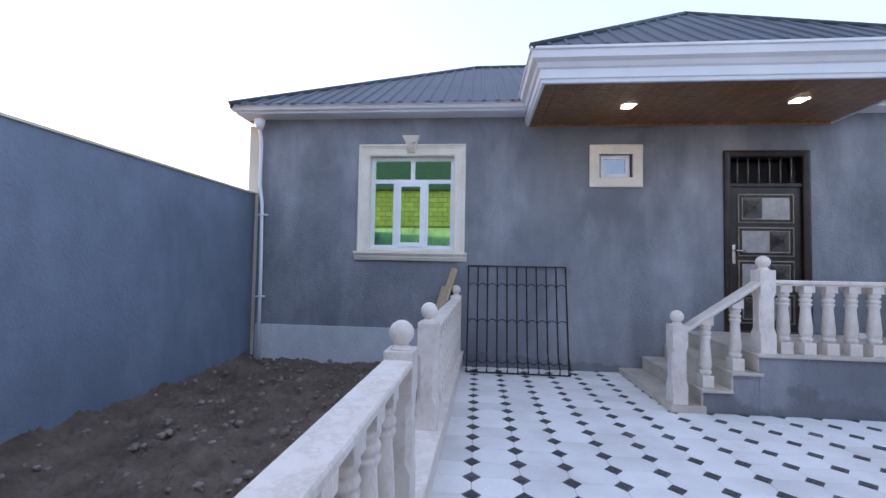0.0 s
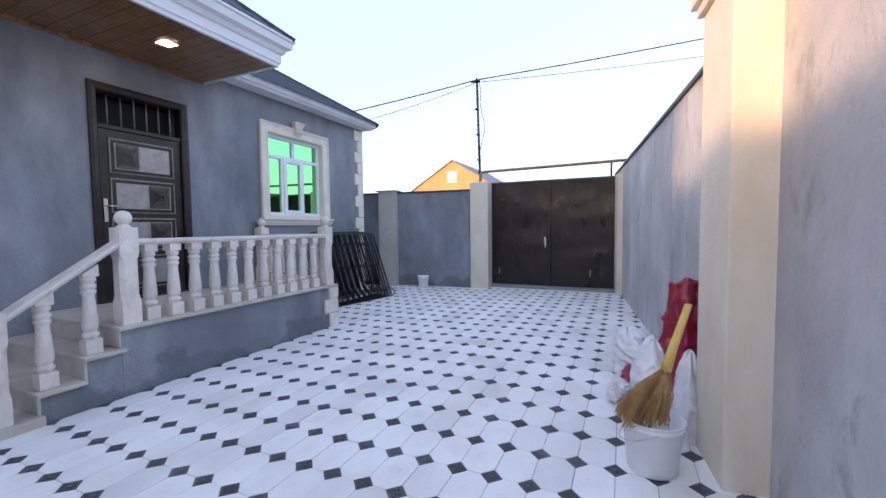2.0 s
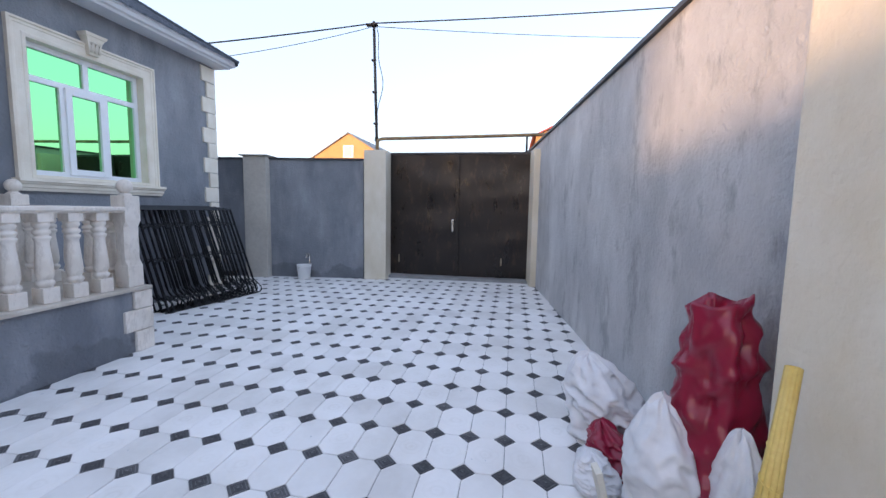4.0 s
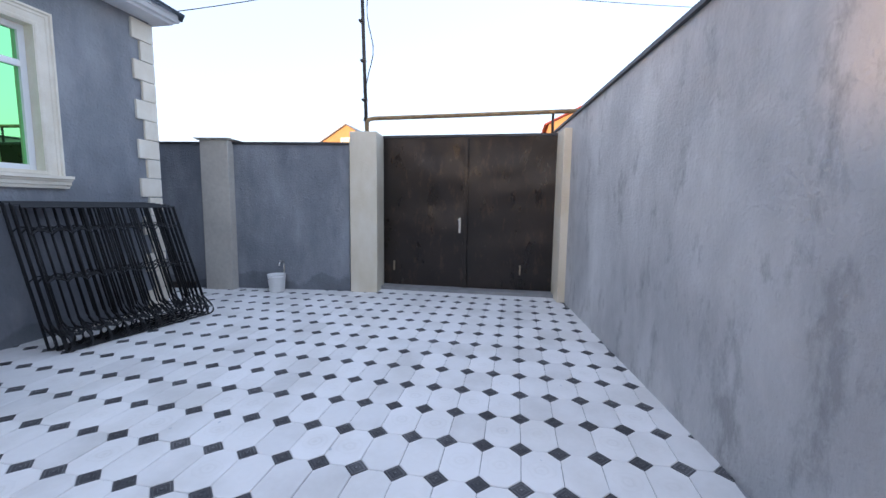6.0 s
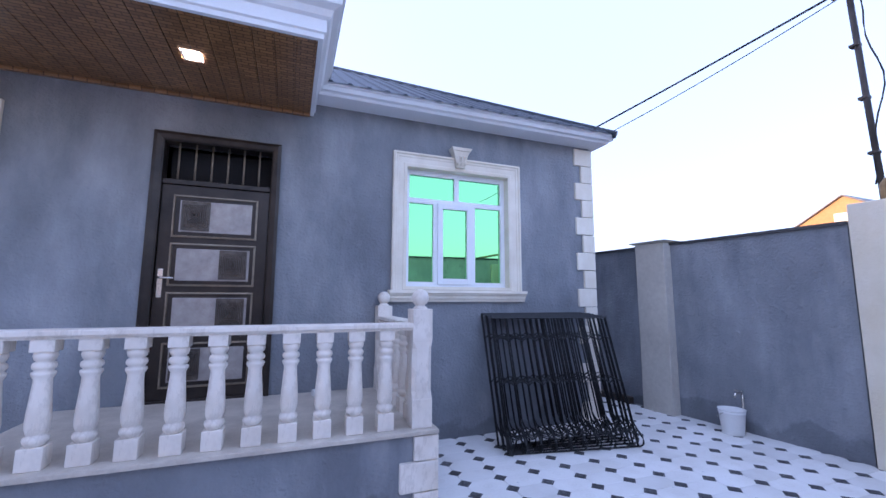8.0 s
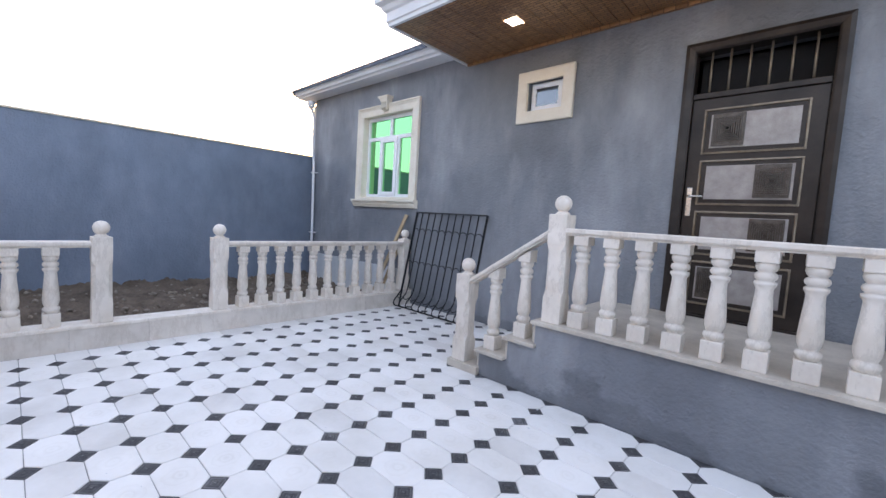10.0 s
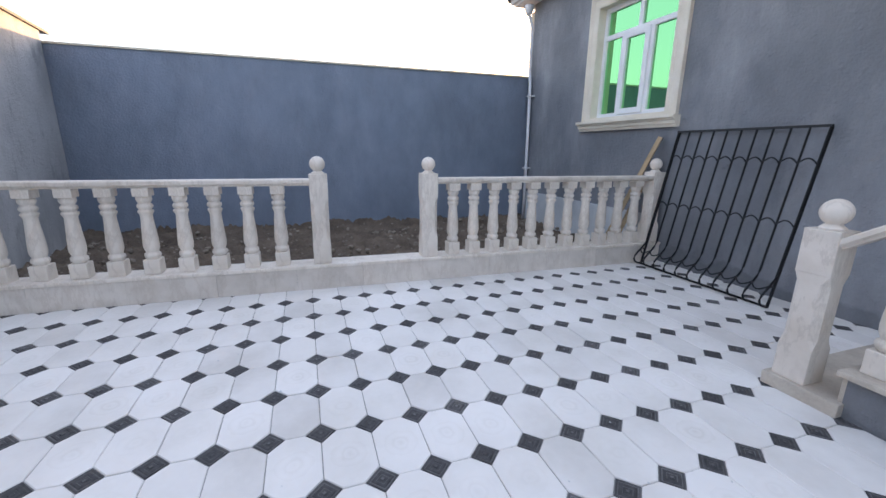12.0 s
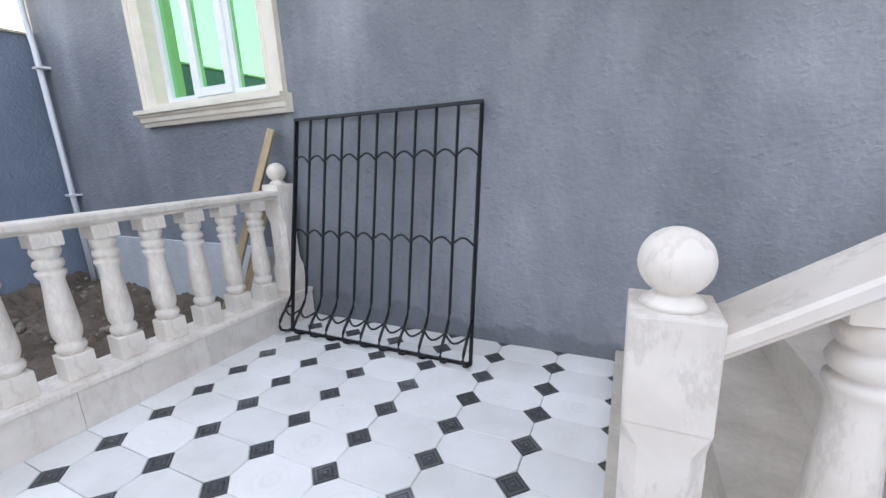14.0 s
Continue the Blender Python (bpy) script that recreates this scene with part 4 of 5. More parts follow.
pb = thing("porch_balustrade", Matrix.Identity(4), "pale limestone porch balustrade with ball newels and sloping stair rail", "balustrade")
RYF, RXR = 3.995, 6.33
N_P = newel_data(0.835)
newel(pb, 3.765, RYF, PZ, N_P, 0.835)
newel(pb, RXR, RYF, PZ, N_P, 0.835)
newel(pb, RXR, 5.255, PZ, N_P, 0.835)
N_L = newel_data(0.79)
newel(pb, 2.905, RYF - 0.035, 0.07, N_L, 0.79)
part("handrail", rail_bm((3.835, RYF, PZ + BH + 0.012), (RXR - 0.07, RYF, PZ + BH + 0.012)), M_STONE, pb)
part("handrail", rail_bm((RXR, RYF + 0.07, PZ + BH + 0.012), (RXR, 5.19, PZ + BH + 0.012)), M_STONE, pb)
part("handrail", rail_bm((2.975, RYF - 0.03, 0.79), (3.705, RYF, PZ + BH + 0.0)), M_STONE, pb)
for k in range(11):
    part_of("baluster", BAL, pb, Matrix.Translation((3.952 + 0.2122 * k, RYF, PZ)) @ Matrix.Rotation(random.uniform(-0.05, 0.05), 4, "Z"))
for k in range(5):
    part_of("baluster", BAL, pb, Matrix.Translation((RXR, RYF + 0.07 + 1.14 * (k + 0.5) / 5, PZ)))
SB = baluster_data(0.69, 0.62)
for x, z in ((3.20, 0.235), (3.49, 0.415)):
    part_of("baluster", SB, pb, Matrix.Translation((x, RYF, z)))

# ---- gate, pipe, pole, cables ----
GX, GZ0, GZ1, GY0, GY1 = 10.93, 0.06, 2.405, 0.205, 2.925
gate = thing("gate_1", Matrix.Identity(4), "double-leaf dark brown sheet-steel gate, closed, with steel knob", "gate", "", "structure")
gm = (GY0 + GY1) / 2 + 0.02
for y0, y1 in ((GY0, gm - 0.004), (gm + 0.004, GY1)):
    bm = bmesh.new()
    n, m = 24, 30
    vs = [[bm.verts.new((GX + 0.02 * noise.noise((y * 1.1, z * 2.6, y0)) + 0.005 * noise.noise((y * 5, z * 6, 2)), y, z)) for z in (GZ0 + (GZ1 - GZ0) * j / m for j in range(m + 1))] for y in (y0 + (y1 - y0) * i / n for i in range(n + 1))]
    for i in range(n):
        for j in range(m):
            bm.faces.new((vs[i][j], vs[i + 1][j], vs[i + 1][j + 1], vs[i][j + 1])).smooth = True
    leaf = part("leaf", bm, M_GATE, gate)
    bm = bmesh.new()
    for zc in (GZ0 + 0.03, GZ1 - 0.03):
        quad_box(bm, GX + 0.02, GX + 0.06, y0, y1, zc - 0.025, zc + 0.025)
    quad_box(bm, GX + 0.02, GX + 0.06, y0, y0 + 0.04, GZ0, GZ1)
    quad_box(bm, GX + 0.02, GX + 0.06, y1 - 0.04, y1, GZ0, GZ1)
    part("leaf_frame", bm, M_GATE, leaf)
part("cover_strip", box_bm(GX - 0.04, GX - 0.026, gm - 0.045, gm + 0.015, GZ0, GZ1, 0.002), M_GATE, gate)
part("wicket_bead", box_bm(GX - 0.036, GX - 0.026, gm - 0.19, gm - 0.05, 1.54, 1.55), M_GATE, gate)
part("top_rail", box_bm(GX - 0.03, GX + 0.05, GY0 - 0.02, GY1 + 0.02, GZ1 + 0.004, GZ1 + 0.04, 0.004), M_CAPD, gate)
bm = bmesh.new()
hy = gm + 0.07
quad_box(bm, GX - 0.046, GX - 0.012, hy - 0.02, hy + 0.02, 0.93, 1.17, 0.005)
tube(bm, ((GX - 0.02, hy, 1.13), (GX - 0.062, hy, 1.13)), 0.011, 10)
tube(bm, ((GX - 0.06, hy, 1.13), (GX - 0.066, hy, 1.13), (GX - 0.085, hy, 1.13), (GX - 0.092, hy, 1.13)), 0.026, 14)
part("gate_handle", bm, M_CHROME, gate, "bright steel knob on a narrow plate")
for y in (GY0 + 0.5, GY1 - 0.2):
    part("drop_bolt", box_bm(GX - 0.04, GX - 0.012, y - 0.012, y + 0.012, 0.3, 0.45, 0.004), M_PATINA, gate)
part("threshold", box_bm(GX - 0.18, GX + 0.3, GY0, GY1, -0.1, 0.045, 0.01), M_JOINT, gate)

bm = bmesh.new()
PYL = 3.13
tube(bm, ((GX - 0.02, PYL + 0.05, 2.42), (GX - 0.02, PYL + 0.05, 2.66), (GX - 0.02, PYL + 0.02, 2.70), (GX - 0.02, PYL - 0.06, 2.715), (GX, 1.5, 2.735), (GX + 0.02, 0.0, 2.76), (GX + 0.05, -2.2, 2.80)), 0.032, 12)
pipe = thing("gas_pipe", Matrix.Identity(4), "rusty yellow-brown gas pipe carried over the gate", "pipe")
part("pipe", bm, M_RUST, pipe)
bm = bmesh.new()
tube(bm, ((GX + 0.02, 0.30, 2.44), (GX + 0.02, 0.30, 2.74)), 0.02, 8)
part("support", bm, M_POLE, pipe)
pole = thing("cable_pole", Matrix.Identity(4), "thin dark steel cable pole above the gate pillar", "pole")
bm = bmesh.new()
tube(bm, ((10.95, 3.20, 2.40), (10.95, 3.235, 3.6), (10.95, 3.27, 4.93)), 0.028, 10)
part("mast", bm, M_POLE, pole)
part("bracket", box_bm(10.90, 11.0, 3.2, 3.42, 4.86, 4.885), M_POLE, pole)
for k, z in enumerate((3.0, 3.6, 4.2)):
    part("clamp", box_bm(10.91, 10.99, 3.19 + 0.02 * k, 3.27 + 0.02 * k, z, z + 0.03, 0.004), M_POLE, pole)


def cable(name, a, b, sag, r, label, n=24):
    a, b = Vector(a), Vector(b)
    bm = bmesh.new()
    tube(bm, [a.lerp(b, k / n) - Vector((0, 0, 4 * sag * (k / n) * (1 - k / n))) for k in range(n + 1)], r, 6)
    return tagged(part(name, bm, M_CABLE), label, "cable")


TOP = (10.95, 3.27, 4.90)
cable("overhead_cable", TOP, (8.9, 8.6, 3.75), 0.05, 0.013, "black overhead cable from the pole to the house")
cable("overhead_cable", (10.95, 3.27, 4.84), (8.9, 6.9, 3.52), 0.10, 0.006, "thin black overhead wire sagging to the house")
cable("overhead_cable", TOP, (16.0, -12.0, 7.4), 0.15, 0.013, "black overhead cable running off along the street")
cable("overhead_cable", (10.95, 3.27, 4.84), (26, -14.0, 10.2), 0.3, 0.007, "thin overhead wire running off across the street")
bm = bmesh.new()
tube(bm, [(10.93 + 0.02 * math.sin(k), 3.27 - 0.16 * math.sin(math.pi * k / 16) - 0.03 * math.sin(k * 0.9), 4.98 - 2.3 * k / 16 if k else 4.93) for k in range(17)], 0.008, 6)
tagged(part("loose_cable", bm, M_CABLE), "loose cable looping down beside the pole", "cable")

# downpipe at the corner of the house
dp = thing("downpipe", Matrix.Identity(4), "white round downpipe with a kink at the house corner", "downpipe")
bm = bmesh.new()
tube(bm, ((-2.36, W - 0.16, 3.50), (-2.36, W - 0.14, 3.38), (-2.37, W - 0.06, 3.2), (-2.37, W - 0.06, 2.55), (-2.33, W - 0.06, 2.3), (-2.31, W - 0.06, 1.2), (-2.31, W - 0.06, 0.0)), 0.025, 12)
part("pipe", bm, M_GUTTER, dp)
bm = bmesh.new()
lathe(bm, [(0.04, 3.36), (0.07, 3.43), (0.075, 3.50), (0.06, 3.50)], 14, -2.36, W - 0.14)
part("hopper", bm, M_GUTTER, dp)
for z in (0.9, 2.1):
    part("clip", box_bm(-2.365, -2.255, W - 0.1, W, z, z + 0.02), M_GUTTER, dp)

# ---- loose things ----


def grille(m, w, h, nb, label):
    """Window grille with a pot-bellied foot: bars bow out near the bottom; rows of small arcs tie them."""
    t = thing("window_grille", m, label, "grille", "window grilles")
    belly = [(0.0, h), (0.0, h * 0.19), (-0.012, h * 0.155), (-0.045, h * 0.115), (-0.08, h * 0.08), (-0.098, h * 0.055), (-0.10, h * 0.035), (-0.085, h * 0.016), (-0.05, 0.008), (0.0, 0.005)]

    def prof(v):
        for (a, va), (b, vb) in zip(belly, belly[1:]):
            if va >= v >= vb:
                return a + (b - a) * (va - v) / max(1e-6, va - vb)
        return 0.0
    me = None
    for k in range(nb):
        x = w * k / (nb - 1)
        if me is None:
            bm = bmesh.new()
            tube(bm, [(0, o, v) for o, v in belly], 0.0095, 6)
            me = data_of("bar", bm, M_IRON)
        part_of("bar", me, t, Matrix.Translation((x, 0, 0)))
    for v in (0.006, h):
        bm = bmesh.new()
        quad_box(bm, -0.01, w + 0.01, -0.009, 0.009, v - 0.009, v + 0.009)
        part("frame_bar", bm, M_IRON, t)
    for x in (0.0, w):
        bm = bmesh.new()
        quad_box(bm, x - 0.009, x + 0.009, 0.008, 0.022, 0, h)
        part("upright", bm, M_IRON, t)
        for v in (h * 0.12, h * 0.5):
            part("spacer", box_bm(x - 0.006, x + 0.006, prof(v), 0.008, v - 0.006, v + 0.006), M_IRON, t)
    gap = w / (nb - 1)
    for v, up in ((h * 0.80, 1), (h * 0.46, 1), (h * 0.12, -1)):
        for k in range(nb - 1):
            bm = bmesh.new()
            pts = []
            for i in range(7):
                a = math.pi * i / 6
                vv = v + up * 0.042 * math.sin(a)
                pts.append((gap * k + gap * (i / 6), prof(vv) - 0.008, vv))
            tube(bm, pts, 0.0065, 5)
            part("arc", bm, M_IRON, t)
    return t


def leaning(x, y, turn, lean, z=0.005):
    return Matrix.Translation((x, y, z)) @ Matrix.Rotation(turn, 4, "Z") @ Matrix.Rotation(-lean, 4, "X")


grille(leaning(0.735, 5.035, radians(-0.8), math.asin(0.285 / 1.44)), 1.335, 1.44, 11, "black iron window grille leaning on the house wall")
for k, x in enumerate((7.48, 7.52, 7.49, 7.54, 7.50, 7.47)):   # the stack fans out towards the yard
    f = k / 5
    grille(leaning(x, 4.91 - 0.21 * f, radians(-2 - 9 * f), math.asin((0.40 + 0.12 * f) / 1.39)), 1.36 + 0.02 * (k % 3), 1.39, 10, "black iron window grille in a leaning stack against the house")


def plank(p, q, w, th, label):
    p, q = Vector(p), Vector(q)
    d = q - p
    m = Matrix.Translation(p) @ d.to_track_quat("Z", "Y").to_matrix().to_4x4()
    bm = box_bm(-w / 2, w / 2, -th / 2, th / 2, 0, d.length, 0.004)
    ob = part("timber_offcut", bm, M_WOODRAW)
    ob.matrix_basis = m
    return tagged(ob, label, "plank", "timber offcuts")


plank((0.14, 4.96, 0.0), (0.54, 5.29, 1.37), 0.10, 0.045, "long raw timber offcut leaning in the corner")
plank((0.10, 5.02, 0.0), (0.40, 5.29, 1.12), 0.08, 0.035, "short raw timber offcut leaning in the corner")
plank((0.28, 4.98, 0.0), (0.44, 5.30, 0.98), 0.045, 0.045, "square raw timber offcut leaning in the corner")


beam = part("timber_beam", box_bm(-0.05, 0.05, -0.35, 0.35, 0, 0.09, 0.006), mat("wet_dark_timber", (0.03, 0.024, 0.02), (0.07, 0.052, 0.04), 0.7, big=5, fine=50, bumps=0.3))
beam.matrix_basis = Matrix.Translation((10.10, 6.15, 0)) @ Matrix.Rotation(radians(8), 4, "Z")
tagged(beam, "short dark timber beam lying at the foot of the street wall", "beam")


def bucket(m, r, h, label, material=M_BUCKET):
    t = thing("bucket", m, label, "bucket")
    bm = bmesh.new()
    lathe(bm, [(r * 0.78, 0.0), (r * 0.80, 0.004), (r * 0.96, h * 0.86), (r * 1.0, h * 0.87), (r * 1.0, h * 0.90), (r * 0.975, h * 0.905), (r * 1.0, h * 0.985), (r * 1.04, h * 0.99), (r * 1.04, h), (r * 0.97, h), (r * 0.76, 0.02)], 32)
    part("pail", bm, material, t)
    bm = bmesh.new()
    tube(bm, [(r * 1.03 * math.cos(a), r * 1.06 * math.sin(a) - 0.0, h * 0.9 - 0.10 * math.sin(a) * 1.0) for a in (math.pi * k / 14 for k in range(15))], 0.003, 6)
    part("bail", bm, M_CHROME, t)
    return t


bucket(frame_at(6.98, 0.52), 0.165, 0.30, "white plastic bucket beside the cream pillar holding a broom")
bucket(Matrix.Translation((10.20, 4.39, 0)), 0.135, 0.27, "small white plastic bucket under the yard tap")
tap = thing("yard_tap", Matrix.Translation((10.24, 4.37, 0)), "small steel standpipe tap at the street wall", "tap")
bm = bmesh.new()
tube(bm, ((0.1, -0.02, 0), (0.1, -0.02, 0.42), (0.1, -0.02, 0.44), (0.02, -0.02, 0.45), (-0.02, -0.02, 0.44), (-0.03, -0.02, 0.40)), 0.012, 8)
part("spout", bm, M_CHROME, tap)
part("lever", box_bm(0.04, 0.06, -0.06, 0.03, 0.465, 0.475, 0.003), M_CHROME, tap)

broom = thing("broom", frame_at(6.98, 0.52), "straw hand broom with yellow cane handle standing head-down in the bucket", "broom")
random.seed(11)
tip = Vector((0.16, -0.21, 0.93))
neck = Vector((0.03, -0.07, 0.58))
bm = bmesh.new()
for k in range(64):
    a = random.uniform(0, 2 * math.pi)
    end = Vector((-0.02, 0.04, 0.31)) + Vector((random.uniform(-0.13, 0.10), random.uniform(-0.09, 0.15), random.uniform(-0.05, 0.03)))
    off = Vector((math.cos(a), math.sin(a), 0)) * random.uniform(0.005, 0.024)
    mid = neck.lerp(end, 0.5) + off * 2.2
    for j in range(11):
        jit = Vector((random.uniform(-1, 1), random.uniform(-1, 1), random.uniform(-1, 1))) * 0.014
        tube(bm, (neck + off, mid + jit, end + jit * 1.6), 0.0015, 4)
tagged(part("bristles", bm, M_STRAW, broom, "splayed brown straw bristles"), kind="stuff")
for k in range(9):
    a = 2 * math.pi * k / 9
    o = Vector((math.cos(a), math.sin(a), 0)) * 0.013
    bm = bmesh.new()
    tube(bm, (neck + o * 1.6 - Vector((0, 0, 0.02)), neck.lerp(tip, 0.3) + o * 1.2, neck.lerp(tip, 0.6) + o, tip + o * 0.9), 0.010, 6)
    part("cane", bm, M_CANE, broom)
for f, r in ((0.02, 0.030), (0.2, 0.027), (0.42, 0.024)):
    c = neck.lerp(tip, f)
    bm = bmesh.new()
    tube(bm, [c + Vector((r * math.cos(a), r * math.sin(a) * 0.9, 0.012 * math.cos(a))) for a in (2 * math.pi * i / 14 for i in range(15))], 0.003, 5)
    part("binding", bm, M_CANE, broom)


def sack(m, sx, sy, sz, seed, material, label, lean=(0, 0), neck_at=None, sharp=0.16, pleat=0.02):
    """Limp plastic sack: pleated sheet draped over lumps, pinched towards an open mouth where neck_at is given."""
    bm = bmesh.new()
    rows, cols = 56, 72
    rings = []
    for i in range(rows + 1):
        f = i / rows
        ring = []
        for k in range(cols):
            a = 2 * math.pi * k / cols
            c, d = math.cos(a), math.sin(a)
            if neck_at:
                body = 1.0 - 0.28 * max(0, (f - neck_at)) / (1 - neck_at) if f > neck_at else (0.86 + 0.14 * math.sin(math.pi * f / neck_at))
            else:
                body = max(0.02, (1 - f ** 2.6) ** 0.5) * (0.9 + 0.1 * math.sin(math.pi * f))
            n = 0.30 * noise.noise((c * 1.3 + seed, d * 1.3, f * 2.2)) + sharp * (0.45 - abs(noise.noise((c * 1.5, d * 1.5 + seed, f * 6))) * 2) + 0.35 * sharp * (0.4 - abs(noise.noise((c * 3.5 + seed, d * 3.5, f * 13))) * 2)
            n += pleat * math.sin(f * 46 + 3.5 * noise.noise((c * 1.2, d * 1.2 + seed, f * 3))) * (0.6 + 0.8 * noise.noise((c * 2 + seed, d * 2, f * 5)))
            r = max(0.02, body * (1 + n))
            z = sz * f * (1 + 0.10 * noise.noise((c * (0.8 if neck_at else 2), d * (0.8 if neck_at else 2), seed + 5)))
            ring.append(bm.verts.new((c * sx * r + lean[0] * f * f, d * sy * r + lean[1] * f * f, max(0.002, z))))
        rings.append(ring)
    if neck_at:
        for depth, shrink in ((0.03, 0.82), (0.10, 0.7), (0.16, 0.4)):
            rings.append([bm.verts.new((lean[0] + (v.co.x - lean[0]) * shrink, lean[1] + (v.co.y - lean[1]) * shrink, v.co.z - depth)) for v in rings[rows]])
    for lo, hi in zip(rings, rings[1:]):
        for k in range(cols):
            bm.faces.new((lo[k], lo[(k + 1) % cols], hi[(k + 1) % cols], hi[k])).smooth = True
    bm.faces.new(list(reversed(rings[0])))
    bm.faces.new(rings[-1])
    ob = part("rubbish_sack", bm, material)
    ob.matrix_basis = m
    return tagged(ob, label, "sack", "rubbish sacks")


sack(frame_at(7.60, 0.21), 0.165, 0.14, 1.0, 3.0, M_REDBAG, "crumpled dark red plastic rubbish sack standing open by the wall", (0.10, -0.02), 0.72, 0.2, 0.085)
sack(frame_at(8.38, 0.36), 0.29, 0.22, 0.46, 8.0, M_WHITEBAG, "slumped white plastic sack on the paving by the wall", (0.12, 0.10), None, 0.22)
sack(frame_at(7.62, 0.40), 0.19, 0.15, 0.58, 14.0, M_WHITEBAG, "crumpled white plastic sack full of rubbish beside the pillar", (0.05, 0.0), None, 0.2)
sack(frame_at(7.42, 0.225), 0.13, 0.10, 0.56, 41.0, M_WHITEBAG, "tall white plastic sack standing between pillar and wall", (0.02, 0.0), None, 0.18)
sack(frame_at(7.90, 0.58), 0.13, 0.10, 0.17, 21.0, M_WHITEBAG, "small crumpled pale plastic bag on the paving", (0.03, 0.03), None, 0.25)
sack(frame_at(8.05, 0.44), 0.14, 0.12, 0.22, 33.0, M_REDBAG, "slack dark red plastic bag slumped on the white sacks", (0.08, 0.05), None, 0.25)
carton = part("carton_scrap", box_bm(-0.04, 0.04, -0.015, 0.015, 0, 0.26, 0.004), mat("pale_card", (0.62, 0.58, 0.48), (0.72, 0.69, 0.60), 0.8, big=9, fine=60, bumps=0.1))
carton.matrix_basis = frame_at(7.66, 0.60) @ Matrix.Rotation(radians(-14), 4, "X")
tagged(carton, "narrow pale card carton leaning on the sacks", "carton")

box = part("small_box", box_bm(-0.07, 0.07, -0.04, 0.04, 0, 0.055, 0.006), M_BUCKET)
box.matrix_basis = Matrix.Translation((5.72, 5.18, PZ)) @ Matrix.Rotation(0.3, 4, "Z")
tagged(box, "small white plastic box lying on the porch floor", "box")
random.seed(8)
bm = bmesh.new()
for _ in range(90):
    x, y = random.uniform(1.0, 9.0), random.uniform(0.2, 5.2)
    if 2.8 < x < 6.5 and y > 3.8:
        continue
    r = random.choice((0.003, 0.004, 0.006, 0.009))
    res = bmesh.ops.create_icosphere(bm, subdivisions=1, radius=r)
    for v in res["verts"]:
        v.co = Vector((v.co.x * random.uniform(0.8, 1.6) + x, v.co.y + y, abs(v.co.z) * 0.6 + 0.001))
tagged(part("grit", bm, M_PLINTH), "scattered pale mortar crumbs on the paving", "grit", "", "stuff")

# ---- neighbours ----


def gable_house(m, wd, ln, eave, peak, wall_m, roof_m, label, win):
    """House with its gable towards local -x."""
    t = thing("neighbour_house", m, label, "house")
    bm = bmesh.new()
    prof = ((-wd / 2, -0.14), (wd / 2, -0.14), (wd / 2, eave), (0, peak), (-wd / 2, eave))
    a = [bm.verts.new((0, y, z)) for y, z in prof]
    b = [bm.verts.new((ln, y, z)) for y, z in prof]
    for k in range(5):
        bm.faces.new((a[k], a[(k + 1) % 5], b[(k + 1) % 5], b[k]))
    bm.faces.new(a)
    bm.faces.new(b)
    part("wall", bm, wall_m, t)
    for s in (-1, 1):
        bm = bmesh.new()
        sl = (peak - eave) / (wd / 2)
        over = 0.18
        q = [bm.verts.new((x, s * y, z)) for x in (-0.1, ln + 0.1) for y, z in ((0, peak + 0.02), (wd / 2 + over, eave - over * sl + 0.02), (wd / 2 + over, eave - over * sl + 0.09), (0, peak + 0.09))]
        for f in ((0, 1, 2, 3), (4, 5, 6, 7), (0, 1, 5, 4), (1, 2, 6, 5), (2, 3, 7, 6), (3, 0, 4, 7)):
            bm.faces.new([q[i] for i in f])
        part("roof", bm, roof_m, t)
    if win:
        wz = eave + (peak - eave) * 0.42
        w = part("window", box_bm(-0.06, 0.05, -0.38, 0.38, wz - 0.42, wz + 0.42, 0.01), M_PVC, t)
        part("pane", box_bm(-0.065, -0.055, -0.28, 0.28, wz - 0.33, wz + 0.33), M_GREYGLASS, w)
    return t


gable_house(Matrix.Translation((30, 11.9, 0)), 6.8, 9, 4.35, 6.45, M_OCHRE, M_GREYROOF, "ochre stone neighbouring house with its gable in late sun", True)
gable_house(Matrix.Translation((22, -3.1, 0)), 5.4, 9, 4.7, 6.0, M_OCHRE, M_REDROOF, "ochre neighbouring house with a red sheet roof", False)
gable_house(Matrix.Translation((-6.8, -8.3, 0)), 6.0, 6.8, 4.6, 6.9, M_BRICK, M_CAPD, "yellow limestone-block neighbouring house behind the yard wall", True)

# ---- paving ----
TPX, TPY, TX0, TY0, TD = 0.333, 0.2115, 2.502, 1.356, 0.064
bm = bmesh.new()
plan = [(0.42, -1.06), (11.3, 0.14), (11.3, 3.1), (10.6, 3.1), (9.95, 9.0), (9.16, 9.0), (9.16, W), (0.60, W)]
bm.faces.new([bm.verts.new((x, y, -0.006)) for x, y in plan])
paving = struct("paving", bm, M_JOINT, "pale octagon cement paving with small charcoal square insets", "paving")


def in_yard(x, y):
    if x < 0.52 + 0.028 * (y - 2.7) or y > W + 0.06 and x < 9.3:
        return False
    if Vector((x, y)).dot(RN) - RW0.dot(RN) < -0.06:
        return False
    if 3.2 < x < 6.3 and y > 3.98:
        return False
    limit = E0.x + ED.x / ED.y * (y - E0.y) + 0.08 if y > 3.2 else 10.80
    return x < limit and y < 8.5


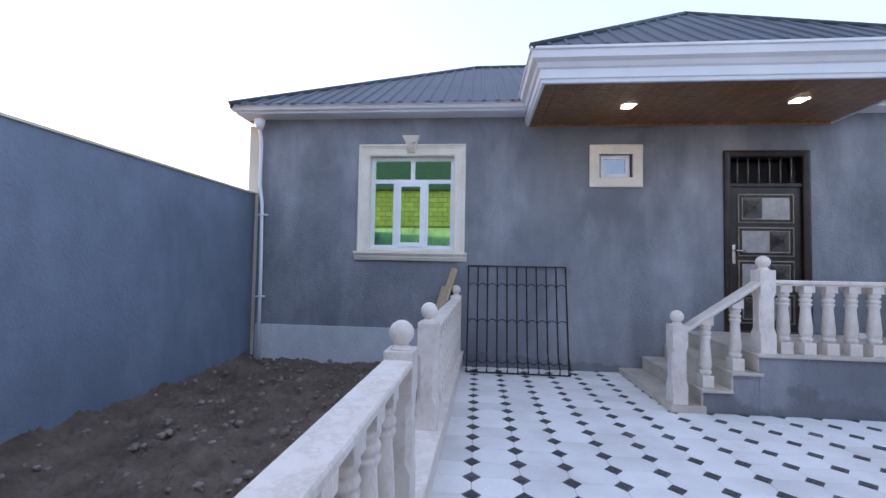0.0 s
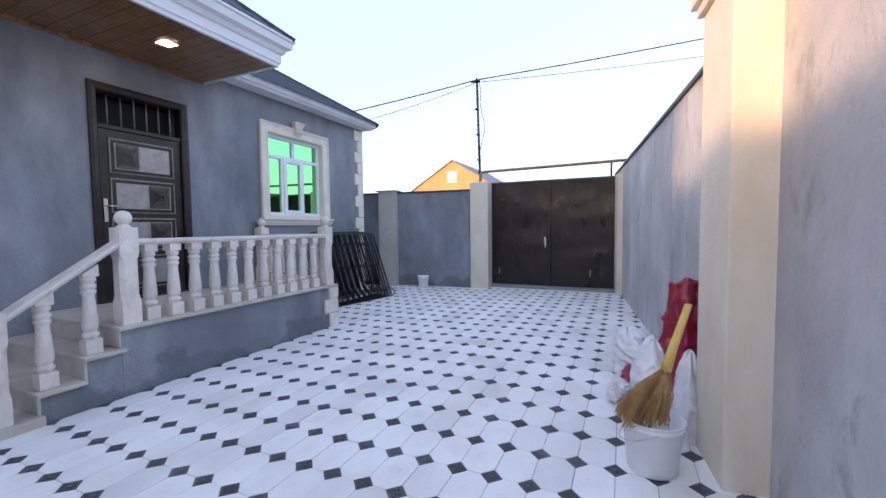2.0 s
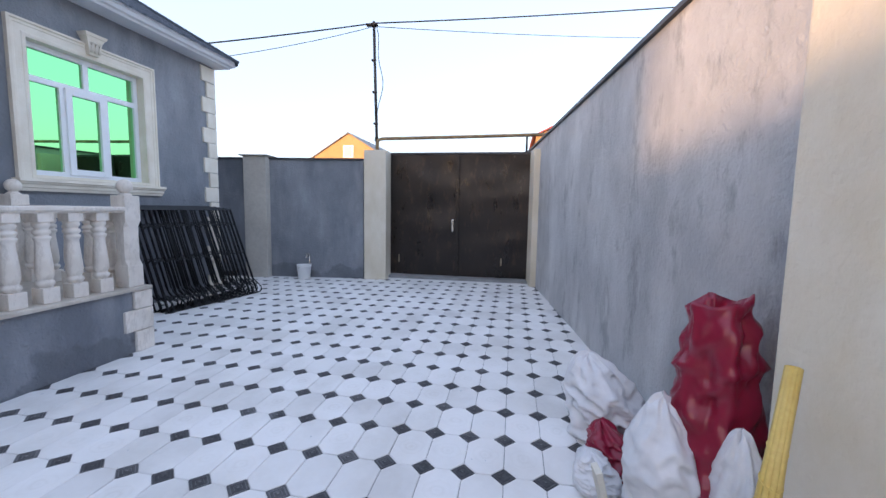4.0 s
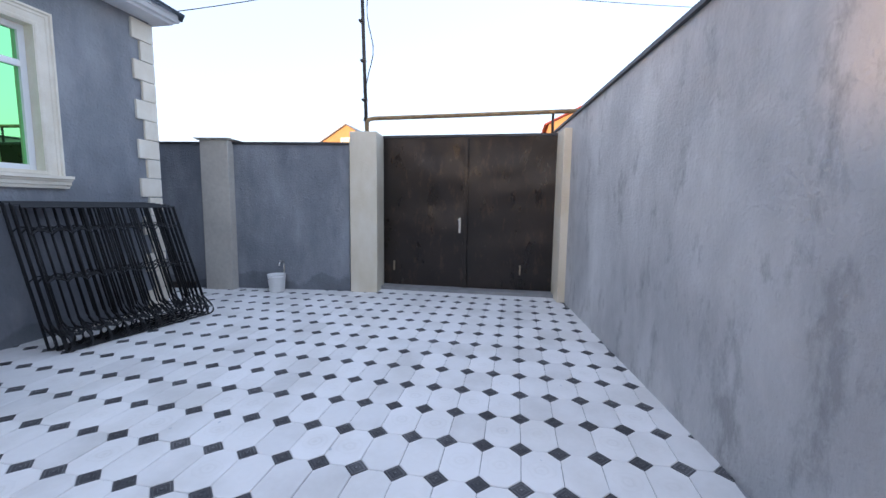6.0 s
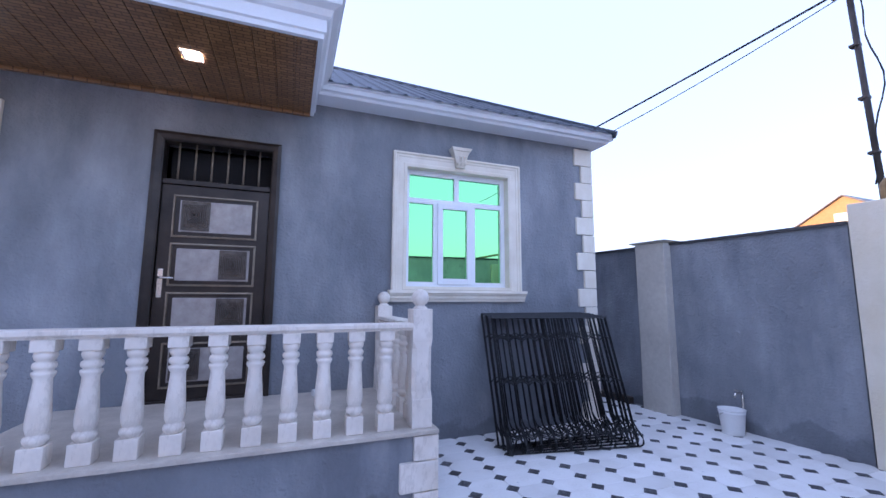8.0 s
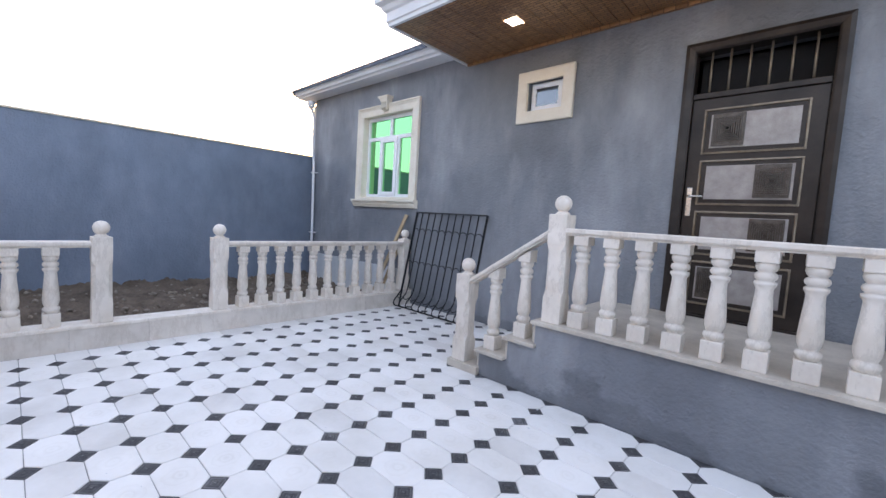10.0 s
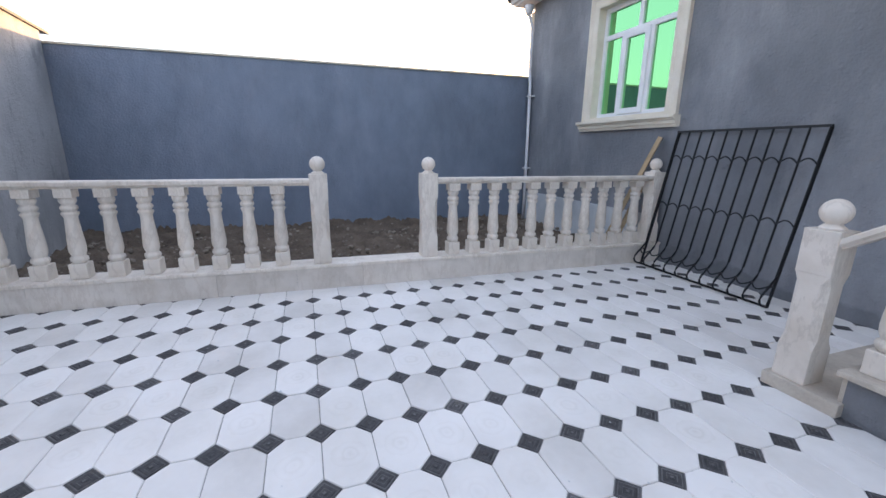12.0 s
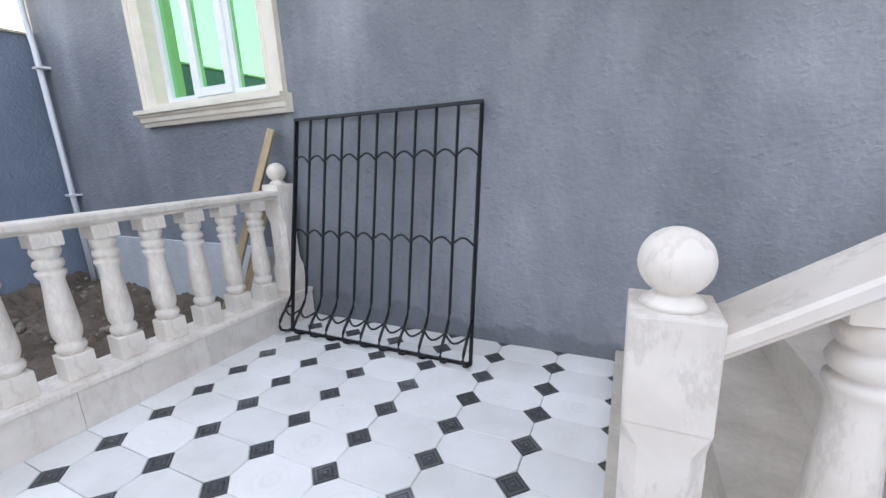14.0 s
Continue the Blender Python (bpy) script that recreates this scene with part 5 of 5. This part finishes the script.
def prism_verts(outline, z0, z1, ch):
    """Outline prism with a chamfered top edge: vertices and faces."""
    n = len(outline)
    cx_, cy_ = sum(p[0] for p in outline) / n, sum(p[1] for p in outline) / n
    verts, faces = [], []
    for f, z in ((1.0, z0), (1.0, z1 - ch), (1 - ch / 0.12, z1)):
        verts += [(cx_ + (x - cx_) * f, cy_ + (y - cy_) * f, z) for x, y in outline]
    for r in (0, n):
        faces += [(r + k, r + (k + 1) % n, r + n + (k + 1) % n, r + n + k) for k in range(n)]
    faces.append(tuple(range(2 * n, 3 * n)))
    return verts, faces


G = 0.0016
hx_, hy_ = TPX / 2 - G, TPY / 2 - G
OCT = [(hx_, -hy_ + TD), (hx_, hy_ - TD), (hx_ - TD, hy_), (-hx_ + TD, hy_), (-hx_, hy_ - TD), (-hx_, -hy_ + TD), (-hx_ + TD, -hy_), (hx_ - TD, -hy_)]
OV, OF = prism_verts(OCT, -0.03, 0.0, 0.003)
dd = TD - G * 1.6
DV, DF = prism_verts([(dd, 0), (0, dd), (-dd, 0), (0, -dd)], -0.03, -0.001, 0.003)
DF = DF[:-1]
base_n = len(DV)
for f, z in ((0.80, -0.0035), (0.72, -0.0035), (0.66, -0.001), (0.46, -0.001), (0.40, -0.004), (0.22, -0.004), (0.16, -0.001)):
    DV += [(dd * f, 0, z), (0, dd * f, z), (-dd * f, 0, z), (0, -dd * f, z)]
for r in range(base_n - 4, len(DV) - 4, 4):
    DF += [(r + k, r + (k + 1) % 4, r + 4 + (k + 1) % 4, r + 4 + k) for k in range(4)]
DF.append(tuple(range(len(DV) - 4, len(DV))))


def lay(name, verts, faces, material, ox, oy, near):
    me = bpy.data.meshes.new(name)
    me.from_pydata(verts, [], faces)
    me.materials.append(material)
    cells = []
    for i in range(-8, 30):
        for j in range(-14, 36):
            x, y = TX0 + TPX * (i + ox), TY0 + TPY * (j + oy)
            if in_yard(x, y):
                cells.append((near(x, y), x, y))
    cells.sort()
    rnd = random.Random(4)
    rest_v, rest_f = [], []
    for k, (_, x, y) in enumerate(cells):
        tilt = Matrix.Translation((x, y, rnd.uniform(-0.0015, 0.0015))) @ Euler((rnd.uniform(-0.006, 0.006), rnd.uniform(-0.006, 0.006), rnd.uniform(-0.008, 0.008) + (math.pi if rnd.random() < 0.5 else 0))).to_matrix().to_4x4()
        if k < 300:
            part_of(name, me, paving, tilt)
        else:
            o = len(rest_v)
            rest_v += [tilt @ Vector(v) for v in verts]
            rest_f += [tuple(o + q for q in f) for f in faces]
    rest = bpy.data.meshes.new(name + "_field")
    rest.from_pydata(rest_v, [], rest_f)
    rest.materials.append(material)
    tagged(part_of(name + "_field", rest, paving), "", "", "", "stuff")


def near_walk(x, y):
    return min((x - 1.6) ** 2 + (y - 3.2) ** 2, (x - 2.6) ** 2 + (y - 1.6) ** 2, (x - 5.8) ** 2 + (y - 1.2) ** 2)


lay("paving_tile", OV, OF, M_TILE, 0.5, 0.5, near_walk)
lay("inset_tile", DV, DF, M_INSET, 0.0, 0.0, near_walk)
